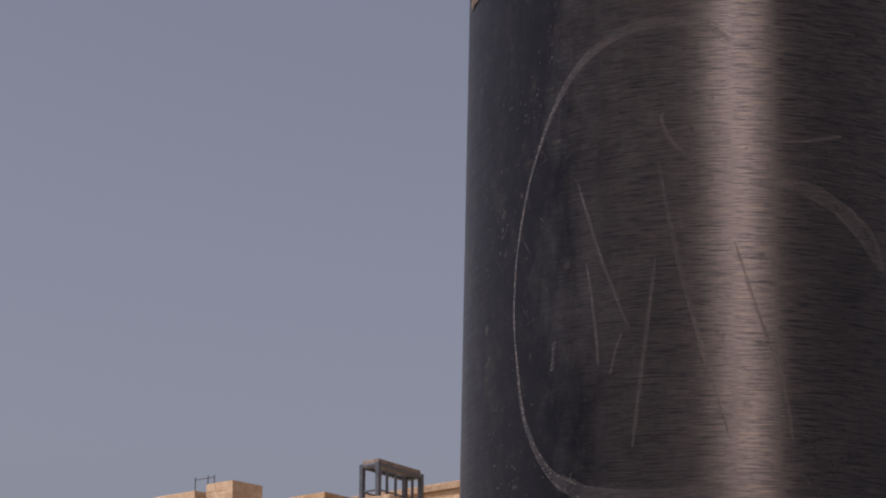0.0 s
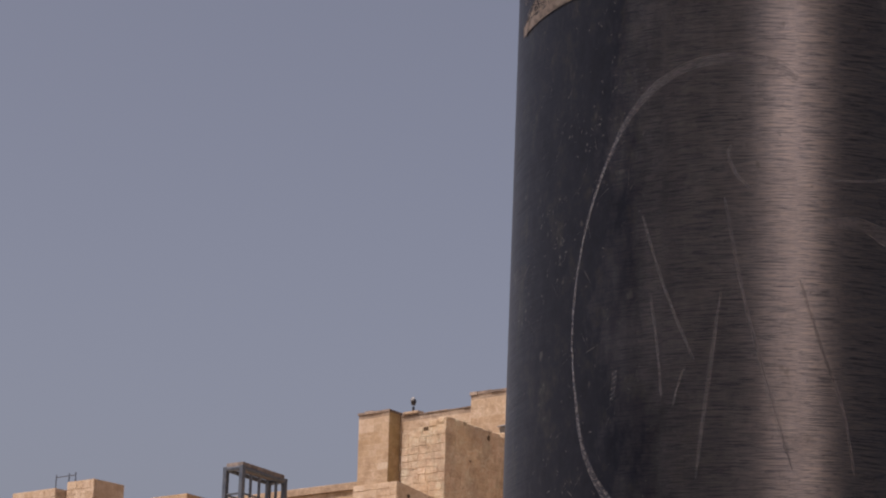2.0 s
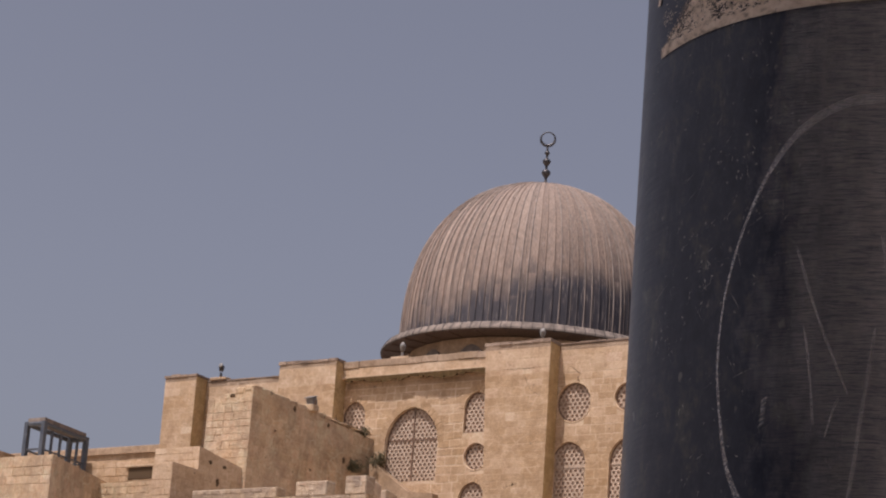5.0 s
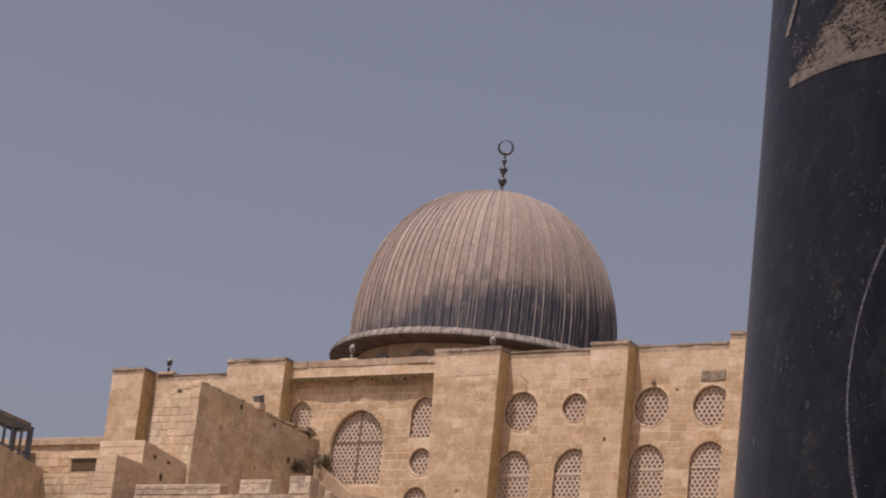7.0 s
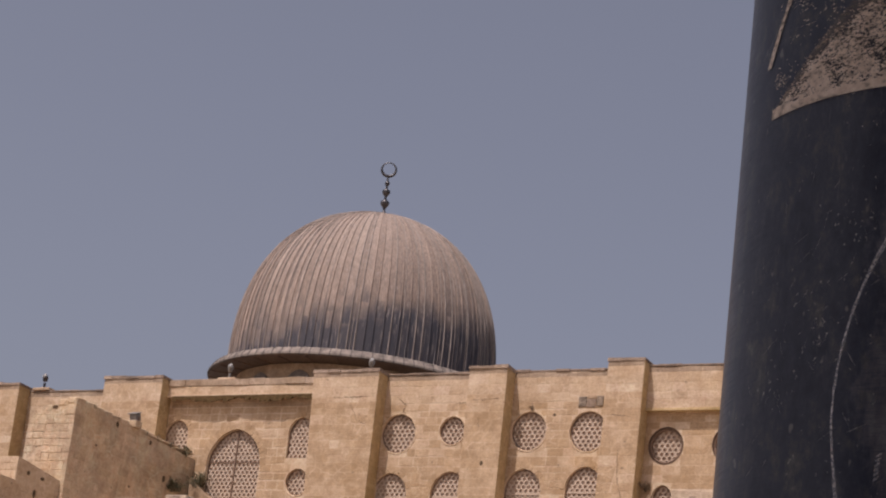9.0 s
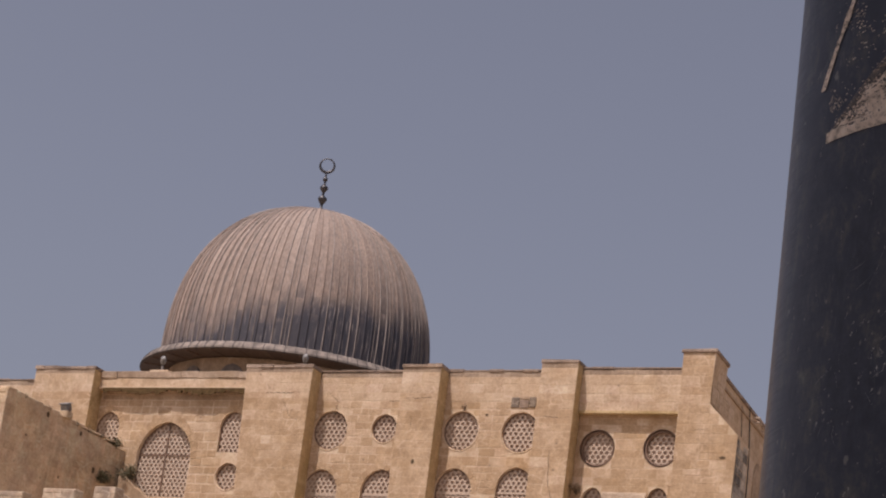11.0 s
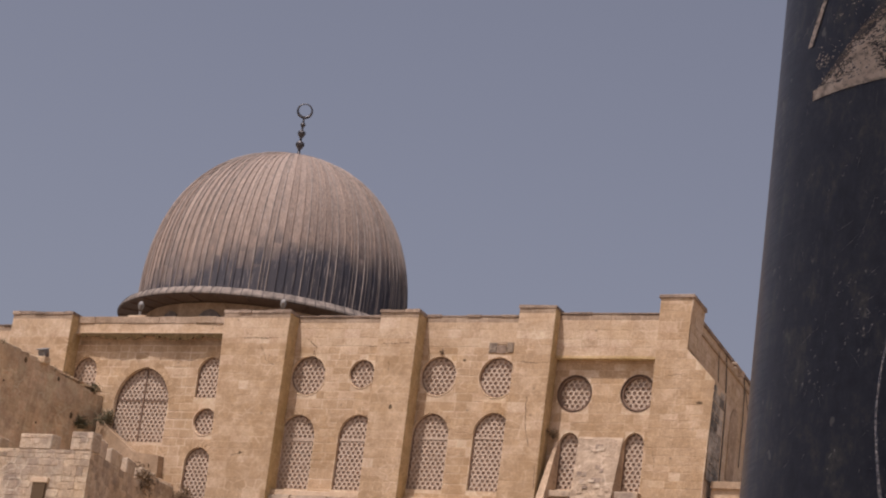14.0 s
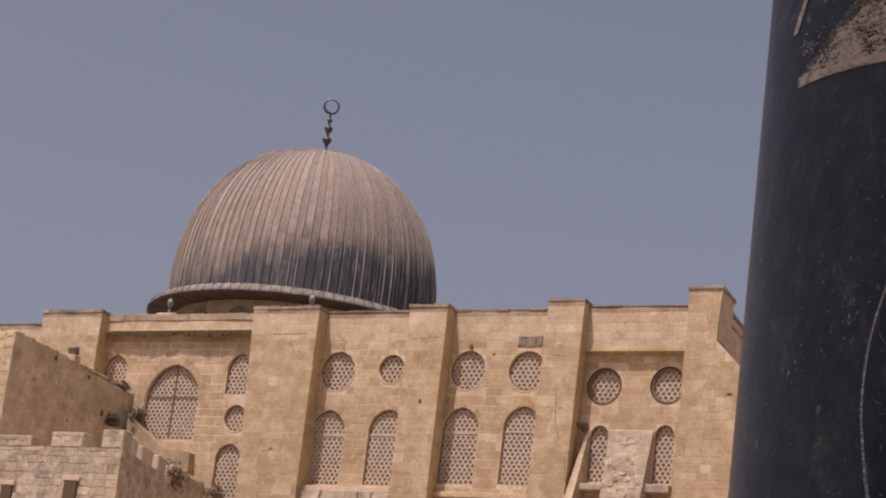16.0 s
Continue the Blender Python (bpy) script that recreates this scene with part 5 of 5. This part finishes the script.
def scratch(points, widths, label="", seed=1, edges=True, faint=False):
    """A shallow scuffed ribbon along a smooth line of (phi, h), with brighter scored edges."""
    rng = random.Random(seed)
    bm = bmesh.new()
    k = len(points)
    if not isinstance(widths, (list, tuple)):
        widths = [widths] * k
    steps = 10 * (k - 1)
    mm = radians(1) * POST_R
    path = []
    for i in range(steps + 1):
        f = i / steps * (k - 1)
        j = min(int(f), k - 2)
        t = f - j
        p0, p1, p2, p3 = (Vector(points[min(max(j + q, 0), k - 1)]) for q in (-1, 0, 1, 2))
        p = 0.5 * (2 * p1 + (p2 - p0) * t + (2 * p0 - 5 * p1 + 4 * p2 - p3) * t * t + (3 * p1 - p0 - 3 * p2 + p3) * t ** 3)
        path.append((p, widths[j] * (1 - t) + widths[min(j + 1, k - 1)] * t))

    def ribbon(offset, half, lift, slot):
        pair = None
        for i, (p, w) in enumerate(path):
            d_ = path[min(i + 1, steps)][0] - path[max(i - 1, 0)][0]
            dx, dz = d_.x * mm, d_.y
            ln = math.hypot(dx, dz) or 1
            nx, nz = -dz / ln, dx / ln
            taper = min(1.0, 0.3 + 5 * min(i, steps - i) / steps)
            o, hw = offset * max(w - 0.0016, 0.0) * 1.2, half(w) * taper * rng.uniform(0.75, 1.25)
            q = [bm.verts.new(on_post(p.x + nx * e / mm, p.y + nz * e, lift)) for e in (o - hw, o + hw)]
            if pair:
                bm.faces.new((pair[0], q[0], q[1], pair[1])).material_index = slot
            pair = q

    ribbon(0.0, lambda w: w / 2, 0.00022, 1)
    if not faint:
        for o in ((-0.42, 0.38) if edges and max(widths) > 0.0025 else (0.0,)):
            ribbon(o, lambda w: min(0.0004, w * 0.28), 0.0003, 0)
    ob = part("scratch", bm, M_SCRATCH, post, label)
    ob.data.materials.append(M_SCUFF)
    return ob


scratch([(41, 0.388), (36, 0.396), (28.5, 0.400), (18, 0.398), (8.4, 0.385), (1.1, 0.363), (-5.4, 0.329), (-9.2, 0.294), (-10.3, 0.261), (-9.0, 0.231), (-6.3, 0.201), (-0.4, 0.176), (6.2, 0.164), (15.3, 0.158), (27, 0.157), (38, 0.161)],
        [0.008, 0.008, 0.007, 0.006, 0.0045, 0.003, 0.0022, 0.0018, 0.0018, 0.002, 0.0028, 0.0045, 0.0075, 0.008, 0.008, 0.008], "long pale looping scratch", 1)
scratch([(44, 0.313), (49, 0.312), (55, 0.311), (62.5, 0.302), (69, 0.289), (73, 0.272)], [0.004, 0.006, 0.008, 0.009, 0.009, 0.009], "broad pale scratch", 2)
for i, (w_, pts) in enumerate(((0.0019, ((7.9, 0.319), (13, 0.28), (19.6, 0.24))), (0.0017, ((10, 0.276), (11.6, 0.25), (12.7, 0.223))), (0.0024, ((25, 0.275), (22.6, 0.23), (20.1, 0.181))), (0.0024, ((25.7, 0.325), (29.6, 0.274), (34, 0.231), (39.3, 0.185))),
                               (0.0022, ((41, 0.282), (45.3, 0.247), (49.6, 0.216), (52, 0.183))), (0.002, ((27.3, 0.353), (26.4, 0.348), (28.1, 0.337), (31.2, 0.329))), (0.002, ((44.8, 0.334), (55.4, 0.335), (64.3, 0.34))), (0.0016, ((17.8, 0.238), (16.5, 0.23), (15.3, 0.218))))):
    scratch(pts, w_, "", 10 + i)
rng = random.Random(33)
bm = bmesh.new()
for k in range(560):
    ph, h = rng.uniform(-60, 90), rng.uniform(0.1, 0.52)
    if (ph > 35 or ph < -25) and rng.random() < 0.7:
        continue
    an, ln = rng.uniform(-1.2, 1.2) + (0 if rng.random() < 0.4 else 1.2), rng.uniform(0.0005, 0.0028) * (1 if rng.random() < 0.93 else 2.4)
    w = rng.uniform(0.0002, 0.0005)
    dx, dz = math.cos(an) * ln, math.sin(an) * ln
    mm = radians(1) * POST_R
    q = [bm.verts.new(on_post(ph + a_ / mm, h + b_, 0.0002)) for a_, b_ in ((0, 0), (dx + dz / ln * w, dz - dx / ln * w), (dx * 1.1, dz * 1.1), (dx * 0.9 - dz / ln * w, dz * 0.9 + dx / ln * w))]
    bm.faces.new(q)
for c_ph, c_h, c_n, c_w in ((3, 0.395, 40, 4.0), (-8, 0.37, 26, 3.0), (-20, 0.33, 22, 4.0), (-26, 0.28, 22, 4.0), (-10, 0.17, 30, 4.0), (-16, 0.31, 14, 2.0), (60, 0.168, 40, 4.0), (64, 0.2, 14, 2.0), (8, 0.16, 26, 4.0), (-2, 0.345, 12, 1.5), (62, 0.32, 18, 3.0)):
    for k in range(c_n):
        ph, h = rng.gauss(c_ph, c_w), rng.gauss(c_h, c_w * 0.0024)
        an, ln, w = rng.uniform(0.2, 2.4), rng.uniform(0.0006, 0.003), rng.uniform(0.00025, 0.0006)
        dx, dz = math.cos(an) * ln, math.sin(an) * ln
        bm.faces.new([bm.verts.new(on_post(ph + a_ / mm, h + b_, 0.0002)) for a_, b_ in ((0, 0), (dx + dz / ln * w, dz - dx / ln * w), (dx * 1.1, dz * 1.1), (dx * 0.9 - dz / ln * w, dz * 0.9 + dx / ln * w))])
for k in range(150):
    ph, h = rng.uniform(-58, 30), rng.uniform(0.1, 0.5)
    an, ln = rng.gauss(0.75, 0.35) + (1.2 if rng.random() < 0.3 else 0), rng.uniform(0.005, 0.018)
    w = rng.uniform(0.00012, 0.00022)
    dx, dz = math.cos(an) * ln, math.sin(an) * ln
    q = [bm.verts.new(on_post(ph + a_ / mm, h + b_, 0.0002)) for a_, b_ in ((0, 0), (dx * 0.5 + dz / ln * w, dz * 0.5 - dx / ln * w), (dx, dz), (dx * 0.5 - dz / ln * w, dz * 0.5 + dx / ln * w))]
    bm.faces.new(q)
nicks = part("surface_wear", bm, M_NICK, post)
tagged(nicks, kind="stuff")
for k in range(6):
    scratch([(0.6 + 0.3 * k * 0.3, 0.224 + k * 0.0026), (2.0 + 0.1 * k, 0.2262 + k * 0.0026)], 0.0014, "", 40 + k)

# glue residue of a torn band round the tube
bm = bmesh.new()
step_p, step_h = 0.2, 0.00055


def residue(ph, h):
    """Whether tan glue is left at this spot; h counts from the torn lower edge."""
    fine_ = noise.noise(Vector((ph * 1.1 - h * 260, h * 1150, 7.7))) * 0.6 + noise.noise(Vector((ph * 3.0, h * 1500, 1.7))) * 0.45
    slow = noise.noise(Vector((ph * 0.16, h * 60, 3.1)))
    if abs(ph + 41.2 - (h - 0.034) * 190) < 0.9 + 0.7 * slow and 0.036 + 0.002 * fine_ < h < 0.09:
        return fine_ > -0.3
    if ph < -37.6 + 0.3 * fine_:
        return False
    slant = -37.6 + h / 0.0255 * 14.5
    if h < 0.0065 + 0.003 * slow:
        return fine_ > -0.5
    if ph > slant:
        return fine_ + 0.4 * slow > -0.06 - 0.28 * max(0.0, 1 - h / 0.03)
    return fine_ + 0.4 * slow > 0.46 - 0.3 * max(0.0, 1 - (slant - ph) / 4)


verts_at = {}


def spot(i, j):
    if (i, j) not in verts_at:
        verts_at[(i, j)] = bm.verts.new(on_post(-42 + i * step_p, 0.4496 + 0.0001 * i * step_p + j * step_h, 0.0006))
    return verts_at[(i, j)]


for i in range(int(120 / step_p)):
    for j in range(int(0.104 / step_h)):
        ph, h = -42 + (i + 0.5) * step_p, (j + 0.5) * step_h
        if residue(ph, h):
            bm.faces.new((spot(i, j), spot(i + 1, j), spot(i + 1, j + 1), spot(i, j + 1)))
glue = part("glue_residue", bm, M_GLUE, post, "tan torn glue residue band")
bm = bmesh.new()
film_rows = []
for j in range(14):
    h = 0.004 + 0.1 * j / 13
    a0 = -39.0 + h / 0.0255 * 14.5 * 0.8
    film_rows.append([bm.verts.new(on_post(a0 + (78 - a0) * i / 60, 0.4496 + h + 0.0001 * (a0 + 42 + (78 - a0) * i / 60), 0.0004)) for i in range(61)])
for p_, q_ in zip(film_rows, film_rows[1:]):
    for i in range(60):
        bm.faces.new((p_[i], p_[i + 1], q_[i + 1], q_[i]))
part("glue_film", bm, M_FILM, post, "thin grey-brown glue film")

# apron of old masonry below the great window
bm = bmesh.new()
prof_a = [(-16.6, 0), (-10.4, 0), (-10.4, 17.1), (-11.6, 17.2), (-11.75, 17.9), (-12.5, 18.2), (-12.55, 19.25), (-14.1, 19.4), (-14.9, 19.94), (-15.6, 20.4), (-16.6, 21.2)]
add_prism(bm, [(x, -0.5, z) for x, z in prof_a], [(x, -0.02, z) for x, z in prof_a])
apron = part("apron_wall", bm, M_COPING, mosque, "stepped old masonry apron under the great window")
# dark patch of blocked stone, cracks and small iron hooks
patch = new("stone_patch")
patch.parent = mosque
tagged(patch, "grey blackened stones let into the wall")
for x0, x1, z0, z1, mat in ((4.6, 5.0, 24.66, 25.14, M_GRIME), (5.02, 5.5, 24.64, 25.02, M_CAP), (5.52, 5.86, 24.68, 25.16, M_GRIME), (5.02, 5.5, 25.05, 25.2, M_COPING)):
    part("stone_block", box(x0, x1, -0.045, 0.02, z0, z1, 0.02), mat, patch)


def crack(points, y, width, seed):
    """A thin jagged dark split in the masonry, between points of (x, z)."""
    r_ = random.Random(seed)
    line_ = []
    for (xa, za), (xb, zb) in zip(points, points[1:]):
        k = max(int(math.hypot(xb - xa, zb - za) / 0.12), 2)
        line_ += [(xa + (xb - xa) * i / k + r_.uniform(-0.03, 0.03), za + (zb - za) * i / k + r_.uniform(-0.03, 0.03)) for i in range(k)]
    line_.append(points[-1])
    bm = bmesh.new()
    for (xa, za), (xb, zb) in zip(line_, line_[1:]):
        d_ = math.hypot(xb - xa, zb - za) or 1
        w_ = width * r_.uniform(0.2, 0.75)
        nx, nz = -(zb - za) / d_ * w_ / 2, (xb - xa) / d_ * w_ / 2
        q = [(xa - nx, za - nz), (xb - nx, zb - nz), (xb + nx, zb + nz), (xa + nx, za + nz)]
        add_prism(bm, [(u, y - 0.011, v) for u, v in q], [(u, y + 0.02, v) for u, v in q])
    part("crack", bm, M_DARK, mosque, "thin dark crack in the masonry")


for k_, (y, w_, pts) in enumerate(((-1.12, 0.045, ((7.36, 22.4), (7.45, 20.95), (7.72, 20.1))), (-1.12, 0.05, ((8.15, 19.3), (8.2, 18.2))), (-1.12, 0.04, ((-0.5, 24.76), (0.4, 24.8), (0.97, 24.83))), (-1.12, 0.04, ((0.02, 23.95), (0.08, 23.5))),
                                     (0.0, 0.05, ((-5.3, 25.3), (-4.95, 25.05), (-4.66, 24.88))), (-1.12, 0.05, ((-7.95, 19.25), (-7.2, 19.42))), (-1.12, 0.035, ((-8.2, 25.02), (-6.6, 25.05))), (-1.12, 0.03, ((-7.1, 24.6), (-6.7, 23.9), (-6.2, 23.7))),
                                     (0.0, 0.04, ((-1.9, 24.93), (-0.8, 24.96))), (0.0, 0.04, ((6.0, 24.6), (6.2, 23.6))), (-1.12, 0.03, ((6.9, 24.0), (7.7, 23.9))), (-1.2, 0.03, ((14.1, 23.4), (14.9, 23.5))), (-1.2, 0.03, ((13.7, 20.4), (13.9, 19.3))))):
    crack(pts, y, w_, 700 + k_)
for x, z in ((-4.72, 24.5), (2.25, 24.62), (-1.05, 22.7)):
    bm = bmesh.new()
    add_tube(bm, [(x, 0.0, z), (x, -0.16, z + 0.03), (x + 0.02, -0.2, z + 0.14), (x + 0.02, -0.14, z + 0.2)], 0.025, 6)
    part("hook", bm, M_BAR, mosque, "rusty iron hook")

# put-log holes: small raised plates, the holes' shade put into a dark colour
for name_, x, y, z, w_, h_, par in (("socket", 0.42, -1.12, 21.78, 0.2, 0.26, mosque), ("socket", 15.7, -1.2, 22.2, 0.34, 0.14, mosque), ("socket", 3.4, -0.01, 24.3, 0.16, 0.12, mosque), ("socket", -7.44, -1.12, 19.4, 0.14, 0.18, mosque)):
    r_ = random.Random(int(x * 100))
    o = [(x + w_ / 2 * math.cos(t) * r_.uniform(0.7, 1.15), z + h_ / 2 * math.sin(t) * r_.uniform(0.7, 1.15)) for t in [2 * math.pi * i / 11 for i in range(11)]]
    bm = bmesh.new()
    add_prism(bm, [(u, y - 0.016, v) for u, v in o], [(u, y + 0.05, v) for u, v in o])
    part(name_, bm, M_DARK, par, "small raised dark plate painted as a shaded socket")
bm = bmesh.new()
o = [(-2.41 + 0.13 * math.cos(t), 20.72 + 0.17 * math.sin(t)) for t in [2 * math.pi * i / 10 for i in range(10)]]
add_prism(bm, [(-16.76, u, v) for u, v in o], [(-16.9, u, v) for u, v in o])
part("socket", bm, M_DARK, tower, "small raised dark plate painted as a shaded socket")

for x, y, z, w_, h_ in ((-16.65, -6.7, 22.45, 0.2, 0.3), (-16.73, -3.9, 22.2, 0.16, 0.24), (-16.6, -8.1, 21.1, 0.16, 0.1), (-16.69, -5.1, 19.75, 0.12, 0.14)):
    o = [(y + w_ / 2 * math.cos(t) * rng.uniform(0.7, 1.1), z + h_ / 2 * math.sin(t) * rng.uniform(0.7, 1.1)) for t in [2 * math.pi * i / 11 for i in range(11)]]
    bm = bmesh.new()
    add_prism(bm, [(x + 0.03, u, v) for u, v in o], [(x - 0.1, u, v) for u, v in o])
    part("socket", bm, M_DARK, tower, "small raised dark plate painted as a shaded socket")
for y, z, w_, h_ in ((-12.23, 18.84, 0.26, 0.22), (-11.24, 18.76, 0.3, 0.16), (-11.66, 17.99, 0.22, 0.42)):
    o = [(y + w_ / 2 * math.cos(t) * rng.uniform(0.7, 1.1), z + h_ / 2 * math.sin(t) * rng.uniform(0.7, 1.1)) for t in [2 * math.pi * i / 11 for i in range(11)]]
    bm = bmesh.new()
    x = -16.85 + 0.03 * (y + 13)
    add_prism(bm, [(x + 0.03, u, v) for u, v in o], [(x - 0.1, u, v) for u, v in o])
    part("socket", bm, M_DARK, lit_block, "small raised dark plate painted as a shaded socket")
# broken stones and a gap's painted shade at the tower's front edge
for x0, x1, z0, z1 in ((-17.62, -17.1, 22.55, 22.9), (-17.08, -16.62, 22.66, 22.96), (-18.3, -17.95, 22.3, 22.62)):
    part("coping_stone", box(x0, x1, -10.04, -9.5, z0, z1, 0.07), M_OLDWALL, tower)
part("gap", box(-17.94, -17.64, -10.035, -9.7, 22.42, 22.6, 0.04), M_DARK, tower, "dark block painted as the shade of a gap")

# weeds along the tower's crest
for k, (y, sz) in enumerate(((-8.6, 0.2), (-6.6, 0.24), (-4.3, 0.2), (-3.3, 0.28), (-2.2, 0.24))):
    shrub((-16.56 - 0.03 * (y + 10), y, 22.9 - 0.0617 * (y + 10)), sz, M_STRAW if k % 2 else M_LEAF, "small dry weed tuft on the tower's crest", 60 + k, 160)

# tufts in the joints
shrub((2.22, -0.06, 24.56), 0.22, M_STRAW, "small dry tuft over a round window", 81, 200)
shrub((-4.78, -0.06, 24.3), 0.2, M_STRAW, "small dry tuft over a round window", 82, 160)
shrub((8.45, -0.25, 20.75), 0.45, M_STRAW, "grey dry weed at the raking strip's head", 83, 420)
# shrubs last
shrub((-16.74, -1.64, 20.35), 0.6, M_LEAF, "small dark green shrub growing from the tower wall", 1, 900)
shrub((-16.05, -0.35, 20.7), 0.75, M_LEAF, "dark green shrub at the old apron's top", 2, 900)
shrub((-16.9, -0.9, 22.2), 0.55, M_LEAF, "small grey-green shrub on the tower's coping", 5, 500)
shrub((-8.45, -7.2, 16.35), 1.15, M_STRAW, "dry brown shrub hanging on the wall", 3, 800)
shrub((-10.9, -0.35, 17.1), 0.75, M_STRAW, "dry brown shrub at the wall's foot", 4, 600)
